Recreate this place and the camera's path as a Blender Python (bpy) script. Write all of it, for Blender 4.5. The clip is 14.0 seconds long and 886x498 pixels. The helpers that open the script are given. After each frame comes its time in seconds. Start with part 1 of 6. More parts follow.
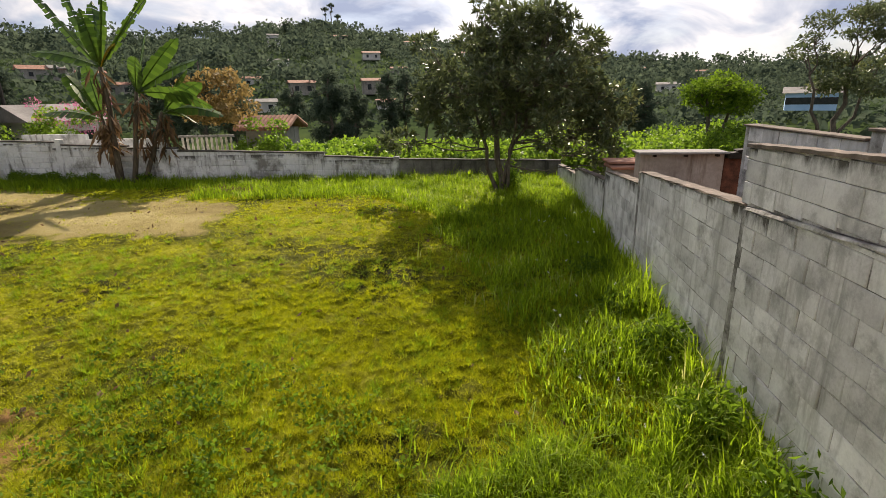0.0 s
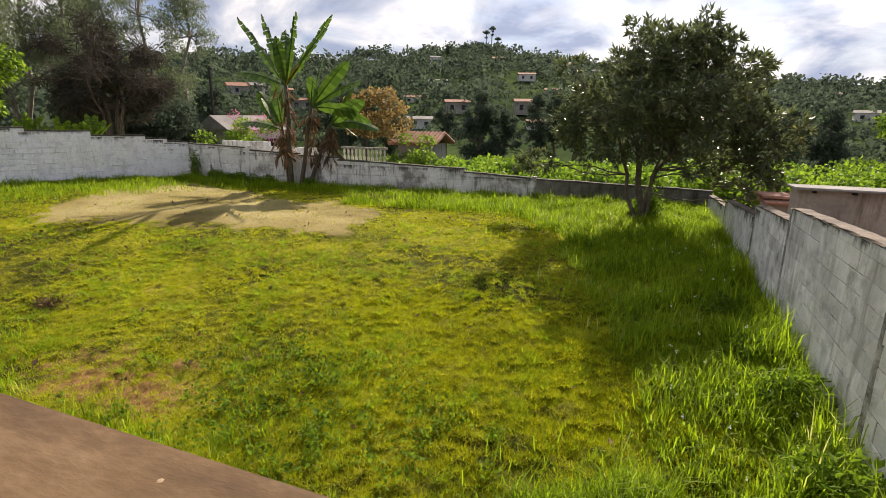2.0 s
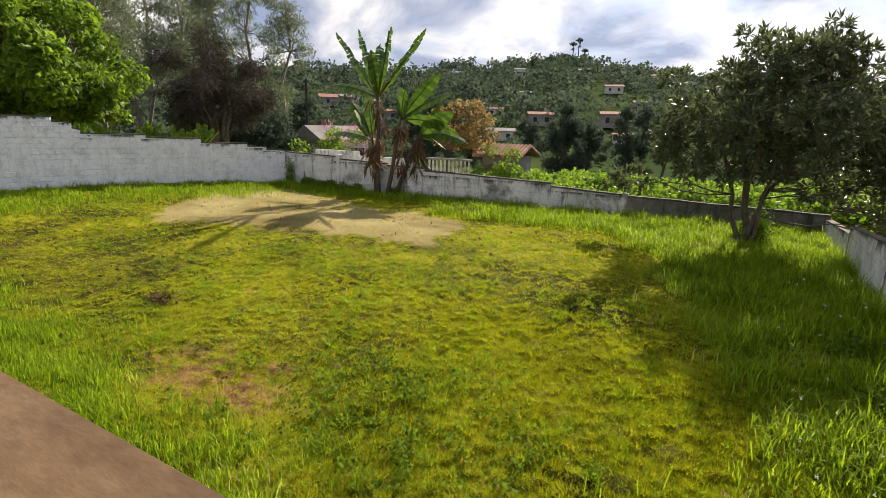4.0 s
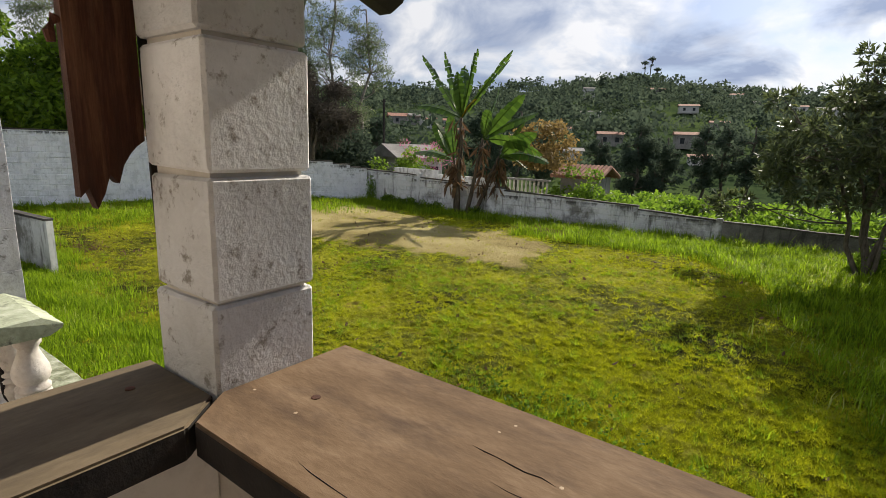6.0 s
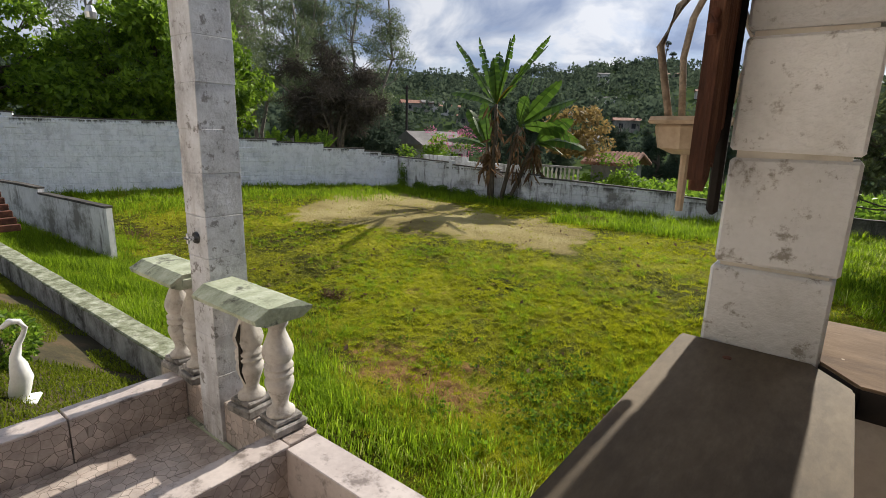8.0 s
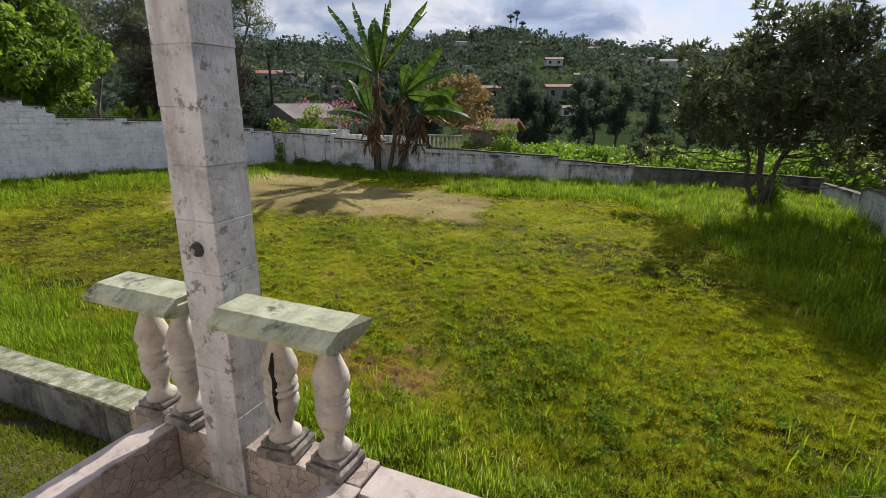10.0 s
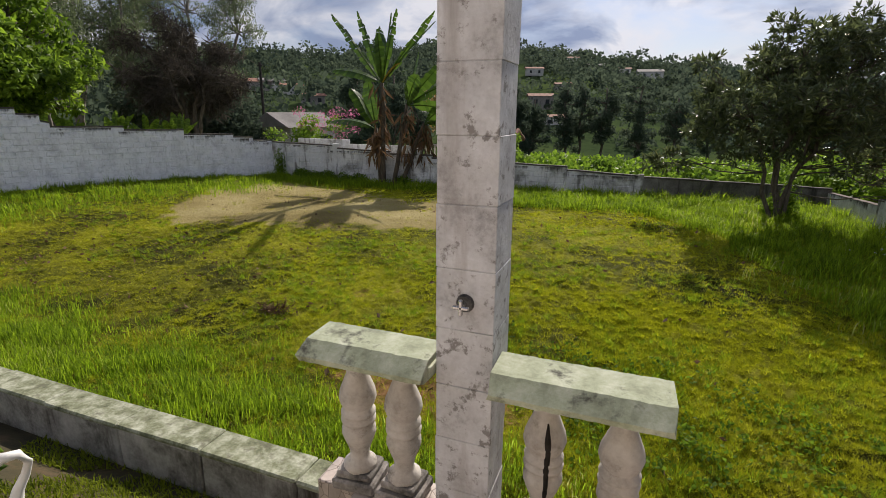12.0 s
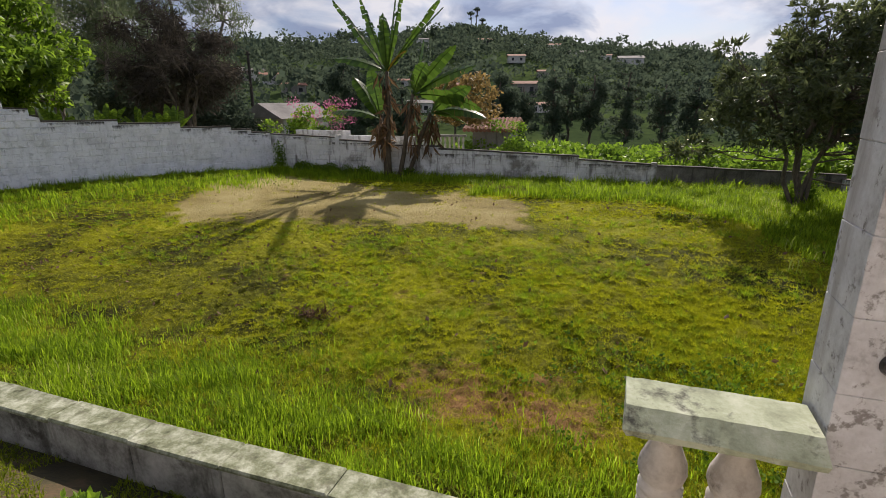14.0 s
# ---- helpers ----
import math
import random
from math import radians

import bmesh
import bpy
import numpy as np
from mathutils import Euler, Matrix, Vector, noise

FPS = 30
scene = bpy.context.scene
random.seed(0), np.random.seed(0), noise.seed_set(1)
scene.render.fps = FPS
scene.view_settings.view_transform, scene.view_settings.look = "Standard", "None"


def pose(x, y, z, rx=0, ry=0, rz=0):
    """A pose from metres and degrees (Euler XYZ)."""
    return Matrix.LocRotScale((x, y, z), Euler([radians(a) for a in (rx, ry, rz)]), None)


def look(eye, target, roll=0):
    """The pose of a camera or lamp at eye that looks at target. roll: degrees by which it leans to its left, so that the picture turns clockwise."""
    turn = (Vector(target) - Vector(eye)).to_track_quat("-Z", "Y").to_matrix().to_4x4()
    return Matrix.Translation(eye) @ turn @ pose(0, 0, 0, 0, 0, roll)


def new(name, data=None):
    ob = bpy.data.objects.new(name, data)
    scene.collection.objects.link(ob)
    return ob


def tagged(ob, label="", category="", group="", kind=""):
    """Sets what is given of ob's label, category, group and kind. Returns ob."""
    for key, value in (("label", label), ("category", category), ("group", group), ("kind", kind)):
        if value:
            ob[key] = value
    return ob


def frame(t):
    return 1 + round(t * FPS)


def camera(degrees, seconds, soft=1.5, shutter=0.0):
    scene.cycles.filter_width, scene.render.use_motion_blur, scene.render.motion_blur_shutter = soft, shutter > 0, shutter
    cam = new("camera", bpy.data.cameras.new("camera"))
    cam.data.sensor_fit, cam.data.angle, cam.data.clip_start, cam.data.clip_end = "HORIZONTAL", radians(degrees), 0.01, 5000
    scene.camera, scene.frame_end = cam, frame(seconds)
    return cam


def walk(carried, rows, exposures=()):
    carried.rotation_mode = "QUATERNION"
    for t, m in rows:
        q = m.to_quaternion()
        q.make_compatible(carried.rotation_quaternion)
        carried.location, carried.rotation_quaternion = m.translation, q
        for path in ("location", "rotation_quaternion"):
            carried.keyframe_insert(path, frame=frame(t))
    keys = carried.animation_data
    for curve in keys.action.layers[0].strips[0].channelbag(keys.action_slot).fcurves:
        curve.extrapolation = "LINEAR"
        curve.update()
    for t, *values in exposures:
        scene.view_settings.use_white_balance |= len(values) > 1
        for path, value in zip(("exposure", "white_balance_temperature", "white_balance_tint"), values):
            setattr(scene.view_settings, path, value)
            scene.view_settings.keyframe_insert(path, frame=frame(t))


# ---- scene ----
cam = camera(81.5, 14.0, soft=0.6)
METRES, EYE, TILT, LEAN, TURN = 5.76, 3.3, 0.0, 0.0, 5.6
ROWS = [
    (0.0, 0.0, 0.0, 0.0, -0.32, -16.72, 1.08),
    (0.5, 0.0316, -0.0005, -0.0014, 4.09, -16.18, 0.72),
    (1.0, 0.045, -0.0140, 0.0, 8.77, -15.46, 0.17),
    (1.5, 0.0503, -0.0370, 0.002, 12.88, -14.91, -0.4),
    (2.0, 0.0543, -0.0400, 0.0009, 15.9, -14.54, -0.53),
    (2.5, 0.0583, -0.0312, 0.0042, 18.77, -13.74, -0.77),
    (5.0, -0.0584, -0.0196, 0.0078, 28.24, -13.01, -1.53),
    (5.5, -0.0853, -0.0377, 0.0101, 30.23, -12.03, -1.83),
    (6.0, -0.1109, -0.0814, 0.0124, 31.6, -11.67, -1.73),
    (6.5, -0.1347, -0.1123, 0.0096, 34.32, -11.92, -1.85),
    (7.0, -0.1738, -0.1462, 0.007, 36.36, -12.36, -1.99),
    (9.5, -0.358, -0.19, 0.008, 21.04, -15.36, -0.36),
    (10.0, -0.3984, -0.1923, 0.0059, 17.99, -15.98, -0.13),
    (10.5, -0.4403, -0.1834, 0.0041, 16.46, -16.07, -0.19),
    (11.0, -0.4853, -0.1746, 0.0115, 15.68, -15.55, -0.39),
    (11.5, -0.5387, -0.1869, 0.0142, 15.07, -15.12, -0.4),
    (12.0, -0.5859, -0.1927, 0.0147, 15.81, -15.1, -0.32),
    (12.5, -0.6372, -0.1804, 0.0187, 16.65, -15.04, -0.36),
    (13.0, -0.6844, -0.1701, 0.0181, 15.81, -15.22, -0.35),
    (13.5, -0.736, -0.1731, 0.0202, 14.52, -15.78, -0.04),
    (14.0, -0.7776, -0.1652, 0.0197, 13.67, -16.29, 0.23),
]
EXPOSURES = [(0.0, 0.84, 7200, 16), (2.5, 0.89, 7100, 16), (5.0, 0.82, 6900, 13), (6.5, 0.50, 6500, 11), (7.2, 0.49, 6400, 11), (9.5, 0.38, 6300, 14), (12.5, 0.26, 6500, 16), (14.0, 0.34, 6550, 17)]
walk(cam, [(t, pose(0, 0, EYE, TILT, LEAN, TURN) @ pose(METRES * x, METRES * y, METRES * z, 90 + pitch, roll, yaw)) for t, x, y, z, yaw, pitch, roll in ROWS], EXPOSURES)

# ---- world, sun, exposure ----
SUN_AZ, SUN_EL = 1.0, 32.5          # degrees right of +y, and up
SUN_DIR = Vector((math.sin(radians(SUN_AZ)) * math.cos(radians(SUN_EL)), math.cos(radians(SUN_AZ)) * math.cos(radians(SUN_EL)), math.sin(radians(SUN_EL))))
world = bpy.data.worlds.new("sky")
scene.world = world
world.use_nodes = True


def ramp(nt, stops):
    r = nt.nodes.new("ShaderNodeValToRGB")
    e = r.color_ramp.elements
    while len(e) < len(stops):
        e.new(0.5)
    for k, (p, c) in zip(e, stops):
        k.position, k.color = p, (*c, 1)
    return r


def sky_nodes():
    nt = world.node_tree
    nt.nodes.clear()
    N, L = nt.nodes.new, nt.links.new
    out, bg = N("ShaderNodeOutputWorld"), N("ShaderNodeBackground")
    sky = N("ShaderNodeTexSky")
    sky.sky_type = "NISHITA"
    sky.sun_disc = False
    sky.sun_elevation, sky.sun_rotation = radians(SUN_EL), radians(SUN_AZ)
    sky.dust_density, sky.air_density = 1.2, 1.0
    tc = N("ShaderNodeTexCoord")
    sep = N("ShaderNodeSeparateXYZ")
    L(tc.outputs["Generated"], sep.inputs[0])
    # clouds lie on a flat layer: direction divided by its height
    den = N("ShaderNodeMath"); den.operation = "ADD"; den.inputs[1].default_value = 0.42
    mx = N("ShaderNodeMath"); mx.operation = "MAXIMUM"; mx.inputs[1].default_value = 0.0
    L(sep.outputs["Z"], mx.inputs[0]); L(mx.outputs[0], den.inputs[0])
    dv = N("ShaderNodeVectorMath"); dv.operation = "DIVIDE"
    cmb = N("ShaderNodeCombineXYZ")
    for i in range(3):
        L(den.outputs[0], cmb.inputs[i])
    L(tc.outputs["Generated"], dv.inputs[0]); L(cmb.outputs[0], dv.inputs[1])
    n1 = N("ShaderNodeTexNoise"); n1.inputs["Scale"].default_value = 2.1; n1.inputs["Detail"].default_value = 9; n1.inputs["Roughness"].default_value = 0.56; n1.inputs["Distortion"].default_value = 0.35
    n2 = N("ShaderNodeTexNoise"); n2.inputs["Scale"].default_value = 2.6; n2.inputs["Detail"].default_value = 8; n2.inputs["Roughness"].default_value = 0.52; n2.inputs["Distortion"].default_value = 0.5
    L(dv.outputs[0], n1.inputs["Vector"]); L(dv.outputs[0], n2.inputs["Vector"])
    cover = N("ShaderNodeValToRGB")
    cover.color_ramp.elements[0].position, cover.color_ramp.elements[1].position = 0.37, 0.52
    L(n1.outputs["Fac"], cover.inputs[0])
    shade = ramp(nt, [(0.40, (2.1, 2.6, 3.7)), (0.50, (4.0, 4.4, 5.1)), (0.56, (5.7, 5.85, 6.1))])
    L(n2.outputs["Fac"], shade.inputs[0])
    thin = N("ShaderNodeMix"); thin.data_type = "RGBA"; thin.blend_type = "MULTIPLY"
    thin.inputs["Factor"].default_value = 1.0
    L(sky.outputs[0], thin.inputs["A"]); thin.inputs["B"].default_value = (0.36, 0.43, 0.56, 1)
    mix = N("ShaderNodeMix"); mix.data_type = "RGBA"
    L(cover.outputs[0], mix.inputs["Factor"]); L(thin.outputs["Result"], mix.inputs["A"])
    # clouds are brighter towards the sun
    nrm = N("ShaderNodeVectorMath"); nrm.operation = "NORMALIZE"
    dot = N("ShaderNodeVectorMath"); dot.operation = "DOT_PRODUCT"; dot.inputs[1].default_value = SUN_DIR
    L(tc.outputs["Generated"], nrm.inputs[0]); L(nrm.outputs[0], dot.inputs[0])
    pos = N("ShaderNodeMath"); pos.operation = "MAXIMUM"; pos.inputs[1].default_value = 0.0
    pw = N("ShaderNodeMath"); pw.operation = "POWER"; pw.inputs[1].default_value = 7.0
    gain = N("ShaderNodeMath"); gain.operation = "MULTIPLY_ADD"; gain.inputs[1].default_value = 0.45; gain.inputs[2].default_value = 0.93
    L(dot.outputs["Value"], pos.inputs[0]); L(pos.outputs[0], pw.inputs[0]); L(pw.outputs[0], gain.inputs[0])
    lit = N("ShaderNodeVectorMath"); lit.operation = "SCALE"
    L(shade.outputs[0], lit.inputs[0]); L(gain.outputs[0], lit.inputs["Scale"])
    L(lit.outputs[0], mix.inputs["B"])
    bg.inputs["Strength"].default_value = 0.1
    L(mix.outputs["Result"], bg.inputs["Color"]); L(bg.outputs[0], out.inputs[0])


sky_nodes()
sun = new("sun", bpy.data.lights.new("sun", "SUN"))
sun.data.energy, sun.data.angle, sun.data.color = 5.0, radians(0.9), (1.0, 0.93, 0.80)
sun.matrix_world = look(SUN_DIR * 50, (0, 0, 0))


# ---- materials ----
def mat(name, stops, scale=3.0, rough=0.85, bump=0.3, fine=40.0, detail=6, metal=0.0, stretch=(1, 1, 1), bump_dist=0.01, blotch=None, blotch_scale=1.2, blotch_edge=(0.52, 0.64), drip=None, coords="Object", spec=0.3):
    """Two scales of noise over a colour ramp, with optional blotches and dark drips that run down."""
    m = bpy.data.materials.new(name)
    m.use_nodes = True
    nt = m.node_tree
    N, L = nt.nodes.new, nt.links.new
    p = nt.nodes["Principled BSDF"]
    p.inputs["Roughness"].default_value, p.inputs["Metallic"].default_value = rough, metal
    p.inputs["Specular IOR Level"].default_value = spec
    tc, mp = N("ShaderNodeTexCoord"), N("ShaderNodeMapping")
    mp.inputs["Scale"].default_value = stretch
    geo = N("ShaderNodeNewGeometry")
    L(geo.outputs["Position"] if coords == "World" else tc.outputs["Object"], mp.inputs["Vector"])
    a = N("ShaderNodeTexNoise"); a.inputs["Scale"].default_value = scale; a.inputs["Detail"].default_value = detail; a.inputs["Roughness"].default_value = 0.6
    b = N("ShaderNodeTexNoise"); b.inputs["Scale"].default_value = fine; b.inputs["Detail"].default_value = 5; b.inputs["Roughness"].default_value = 0.65
    L(mp.outputs[0], a.inputs["Vector"]); L(mp.outputs[0], b.inputs["Vector"])
    ad = N("ShaderNodeMath"); ad.operation = "MULTIPLY_ADD"; ad.inputs[1].default_value = 0.4
    sb = N("ShaderNodeMath"); sb.operation = "SUBTRACT"; sb.inputs[1].default_value = 0.2
    L(b.outputs["Fac"], ad.inputs[0]); L(a.outputs["Fac"], sb.inputs[0]); L(sb.outputs[0], ad.inputs[2])
    r = ramp(nt, stops)
    L(ad.outputs[0], r.inputs[0])
    col = r.outputs[0]
    if blotch:
        n = N("ShaderNodeTexNoise"); n.inputs["Scale"].default_value = blotch_scale; n.inputs["Detail"].default_value = 8; n.inputs["Roughness"].default_value = 0.7
        L(mp.outputs[0], n.inputs["Vector"])
        rr = ramp(nt, [(blotch_edge[0], (0, 0, 0)), (blotch_edge[1], (1, 1, 1))])
        L(n.outputs["Fac"], rr.inputs[0])
        mx = N("ShaderNodeMix"); mx.data_type = "RGBA"
        L(rr.outputs[0], mx.inputs["Factor"]); L(col, mx.inputs["A"]); mx.inputs["B"].default_value = (*blotch, 1)
        col = mx.outputs["Result"]
    if drip:
        n = N("ShaderNodeTexNoise"); n.inputs["Scale"].default_value = 1.0; n.inputs["Detail"].default_value = 6; n.inputs["Roughness"].default_value = 0.65
        m2 = N("ShaderNodeMapping"); m2.inputs["Scale"].default_value = (5, 5, 0.7)
        L(mp.outputs[0], m2.inputs["Vector"]); L(m2.outputs[0], n.inputs["Vector"])
        rr = ramp(nt, [(0.53, (0, 0, 0)), (0.68, (1, 1, 1))])
        L(n.outputs["Fac"], rr.inputs[0])
        mx = N("ShaderNodeMix"); mx.data_type = "RGBA"
        L(rr.outputs[0], mx.inputs["Factor"]); L(col, mx.inputs["A"]); mx.inputs["B"].default_value = (*drip, 1)
        col = mx.outputs["Result"]
    L(col, p.inputs["Base Color"])
    bp = N("ShaderNodeBump"); bp.inputs["Strength"].default_value = bump; bp.inputs["Distance"].default_value = bump_dist
    L(ad.outputs[0], bp.inputs["Height"]); L(bp.outputs[0], p.inputs["Normal"])
    return m


def leafmat(name, dark, light, trans=0.5, rough=0.5, spec=0.35, tip=None, vary=0.7, patch=0.7):
    """Leaves and blades: colour varies from leaf to leaf; light passes through."""
    m = bpy.data.materials.new(name)
    m.use_nodes = True
    nt = m.node_tree
    N, L = nt.nodes.new, nt.links.new
    p, out = nt.nodes["Principled BSDF"], nt.nodes["Material Output"]
    geo = N("ShaderNodeNewGeometry")
    stops = [(0.0, dark), (0.85, light)] + ([(0.97, tip)] if tip else [])
    r = ramp(nt, stops)
    n = N("ShaderNodeTexNoise"); n.inputs["Scale"].default_value = patch; n.inputs["Detail"].default_value = 3
    L(geo.outputs["Position"], n.inputs["Vector"])
    ad = N("ShaderNodeMath"); ad.operation = "MULTIPLY_ADD"; ad.inputs[1].default_value = vary
    sb = N("ShaderNodeMath"); sb.operation = "MULTIPLY_ADD"; sb.inputs[1].default_value = 0.8; sb.inputs[2].default_value = -0.22
    L(n.outputs["Fac"], sb.inputs[0]); L(geo.outputs["Random Per Island"], ad.inputs[0]); L(sb.outputs[0], ad.inputs[2])
    L(ad.outputs[0], r.inputs[0])
    p.inputs["Roughness"].default_value = rough
    p.inputs["Specular IOR Level"].default_value = spec
    L(r.outputs[0], p.inputs["Base Color"])
    t = N("ShaderNodeBsdfTranslucent")
    L(r.outputs[0], t.inputs["Color"])
    mx = N("ShaderNodeMixShader"); mx.inputs[0].default_value = trans
    L(p.outputs[0], mx.inputs[1]); L(t.outputs[0], mx.inputs[2]); L(mx.outputs[0], out.inputs["Surface"])
    return m


M = {}
M["concrete"] = mat("block_concrete", [(0.25, (0.44, 0.435, 0.43)), (0.5, (0.62, 0.615, 0.61)), (0.75, (0.76, 0.755, 0.75))], 3.2, 0.92, 0.9, 40, blotch=(0.25, 0.245, 0.235), blotch_scale=3.4, blotch_edge=(0.50, 0.72), drip=(0.36, 0.355, 0.34), coords="World")
M["stainedmortar"] = mat("stained_mortar", [(0.3, (0.08, 0.076, 0.07)), (0.5, (0.25, 0.24, 0.225)), (0.7, (0.45, 0.44, 0.42))], 6, 0.95, 0.9, 30, bump_dist=0.03, coords="World")
M["mortar"] = mat("mortar", [(0.3, (0.13, 0.125, 0.115)), (0.5, (0.34, 0.33, 0.31)), (0.7, (0.56, 0.55, 0.53))], 5, 0.95, 0.6, 45, coords="World")
# Grey blotches: stains, and shading of the lumpy blocks put into the colour.
M["whitewall"] = mat("whitewash", [(0.30, (0.62, 0.62, 0.65)), (0.47, (0.82, 0.82, 0.85)), (0.66, (0.88, 0.88, 0.91))], 2.2, 0.9, 1.0, 14, bump_dist=0.09, blotch=(0.60, 0.60, 0.62), blotch_scale=6.5, blotch_edge=(0.54, 0.68), drip=(0.70, 0.70, 0.715), coords="World")
M["backwall"] = mat("old_whitewash", [(0.25, (0.44, 0.435, 0.43)), (0.5, (0.64, 0.635, 0.63)), (0.75, (0.75, 0.745, 0.74))], 1.4, 0.92, 0.6, 12, bump_dist=0.02, blotch=(0.22, 0.21, 0.19), blotch_scale=0.8, drip=(0.17, 0.16, 0.145), coords="World")
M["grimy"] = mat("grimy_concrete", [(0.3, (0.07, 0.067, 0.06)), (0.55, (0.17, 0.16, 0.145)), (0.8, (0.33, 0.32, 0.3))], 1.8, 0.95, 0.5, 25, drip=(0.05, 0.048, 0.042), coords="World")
M["coping"] = mat("dark_coping", [(0.3, (0.035, 0.032, 0.028)), (0.6, (0.10, 0.09, 0.08)), (0.8, (0.24, 0.22, 0.2))], 3, 0.95, 0.5, 30, coords="World")
M["redcoping"] = mat("weathered_coping", [(0.3, (0.06, 0.050, 0.042)), (0.6, (0.17, 0.135, 0.11)), (0.8, (0.30, 0.255, 0.22))], 4, 0.95, 0.4, 30, coords="World")
M["pillar_p"] = mat("cream_block", [(0.25, (0.60, 0.59, 0.565)), (0.5, (0.72, 0.71, 0.69)), (0.75, (0.80, 0.79, 0.775))], 5, 0.9, 1.0, 75, bump_dist=0.012, blotch=(0.32, 0.29, 0.25), blotch_scale=26, blotch_edge=(0.57, 0.66), coords="World")
M["pillar_q"] = mat("peeling_white_block", [(0.28, (0.31, 0.30, 0.30)), (0.45, (0.52, 0.515, 0.52)), (0.72, (0.68, 0.68, 0.695))], 7, 0.9, 1.0, 55, bump_dist=0.012, blotch=(0.25, 0.235, 0.225), blotch_scale=17, blotch_edge=(0.565, 0.63), drip=(0.37, 0.345, 0.33), coords="World")
M["plaster"] = mat("cream_plaster", [(0.3, (0.52, 0.47, 0.40)), (0.6, (0.66, 0.61, 0.53))], 2.5, 0.9, 0.3, 50, blotch=(0.36, 0.31, 0.25), blotch_scale=3, blotch_edge=(0.58, 0.75), coords="World")
M["board_r"] = mat("brown_board", [(0.2, (0.085, 0.054, 0.032)), (0.5, (0.155, 0.102, 0.061)), (0.8, (0.235, 0.163, 0.104))], 3.0, 0.85, 0.5, 22, stretch=(1.6, 4, 4), bump_dist=0.005, blotch=(0.07, 0.047, 0.034), blotch_scale=1.6, blotch_edge=(0.50, 0.70), coords="World", spec=0.12)
M["board_l"] = mat("grey_board", [(0.2, (0.075, 0.055, 0.032)), (0.5, (0.13, 0.098, 0.060)), (0.8, (0.20, 0.155, 0.10))], 2.4, 0.8, 0.5, 18, stretch=(5, 1.6, 5), bump_dist=0.004, blotch=(0.06, 0.046, 0.030), blotch_scale=1.4, blotch_edge=(0.50, 0.70), coords="World")
M["moss_cap"] = mat("mossy_concrete", [(0.25, (0.20, 0.215, 0.145)), (0.5, (0.36, 0.39, 0.27)), (0.75, (0.53, 0.55, 0.43))], 8, 0.95, 0.5, 60, bump_dist=0.006, blotch=(0.09, 0.09, 0.07), blotch_scale=9, blotch_edge=(0.54, 0.66), coords="World")
M["baluster"] = mat("old_baluster", [(0.25, (0.33, 0.29, 0.25)), (0.5, (0.50, 0.46, 0.41)), (0.75, (0.62, 0.58, 0.53))], 9, 0.92, 0.5, 60, blotch=(0.17, 0.15, 0.125), blotch_scale=8, blotch_edge=(0.56, 0.70), coords="World")
M["kerbface"] = mat("stained_kerb", [(0.25, (0.13, 0.125, 0.115)), (0.5, (0.36, 0.35, 0.335)), (0.75, (0.56, 0.55, 0.54))], 4.5, 0.95, 0.7, 34, bump_dist=0.01, blotch=(0.085, 0.08, 0.07), blotch_scale=2.4, blotch_edge=(0.52, 0.66), drip=(0.06, 0.052, 0.042), coords="World")
M["base_grime"] = mat("grimy_base", [(0.3, (0.07, 0.065, 0.058)), (0.55, (0.24, 0.22, 0.20)), (0.75, (0.46, 0.43, 0.40))], 9, 0.95, 0.5, 50, coords="World")
M["pipe"] = mat("zinc", [(0.3, (0.42, 0.43, 0.44)), (0.7, (0.60, 0.61, 0.62))], 12, 0.35, 0.1, 60, metal=0.9)
M["chrome"] = mat("worn_chrome", [(0.3, (0.45, 0.44, 0.43)), (0.7, (0.66, 0.66, 0.66))], 20, 0.25, 0.1, 60, metal=1.0)
M["darkmetal"] = mat("tarnished_metal", [(0.3, (0.03, 0.03, 0.03)), (0.7, (0.16, 0.155, 0.15))], 30, 0.35, 0.2, 90, metal=0.8)
M["rust"] = mat("rusty_iron", [(0.3, (0.045, 0.02, 0.012)), (0.7, (0.16, 0.06, 0.035))], 8, 0.85, 0.4, 60)
M["rottwood"] = mat("rotten_wood", [(0.25, (0.03, 0.015, 0.010)), (0.5, (0.085, 0.035, 0.02)), (0.75, (0.21, 0.10, 0.055))], 3, 0.85, 0.8, 28, stretch=(9, 9, 0.8), bump_dist=0.01, coords="World")
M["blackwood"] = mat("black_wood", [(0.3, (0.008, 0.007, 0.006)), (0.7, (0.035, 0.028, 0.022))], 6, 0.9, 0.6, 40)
M["rope"] = mat("rope", [(0.3, (0.19, 0.15, 0.11)), (0.7, (0.38, 0.31, 0.24))], 30, 0.95, 0.5, 120)
M["potwood"] = mat("pale_wood", [(0.3, (0.27, 0.19, 0.12)), (0.7, (0.50, 0.39, 0.27))], 6, 0.7, 0.3, 60)
M["swan"] = mat("white_plaster_figure", [(0.3, (0.62, 0.61, 0.58)), (0.7, (0.80, 0.79, 0.76))], 6, 0.7, 0.3, 50)
M["tile_top"] = mat("glazed_tile", [(0.3, (0.40, 0.34, 0.31)), (0.7, (0.58, 0.51, 0.47))], 4, 0.3, 0.05, 40, blotch=(0.20, 0.165, 0.145), blotch_scale=9, coords="World", spec=0.5)
M["bark"] = mat("bark", [(0.3, (0.045, 0.036, 0.028)), (0.7, (0.16, 0.135, 0.105))], 5, 0.95, 0.8, 25, stretch=(3, 3, 0.8), bump_dist=0.02)
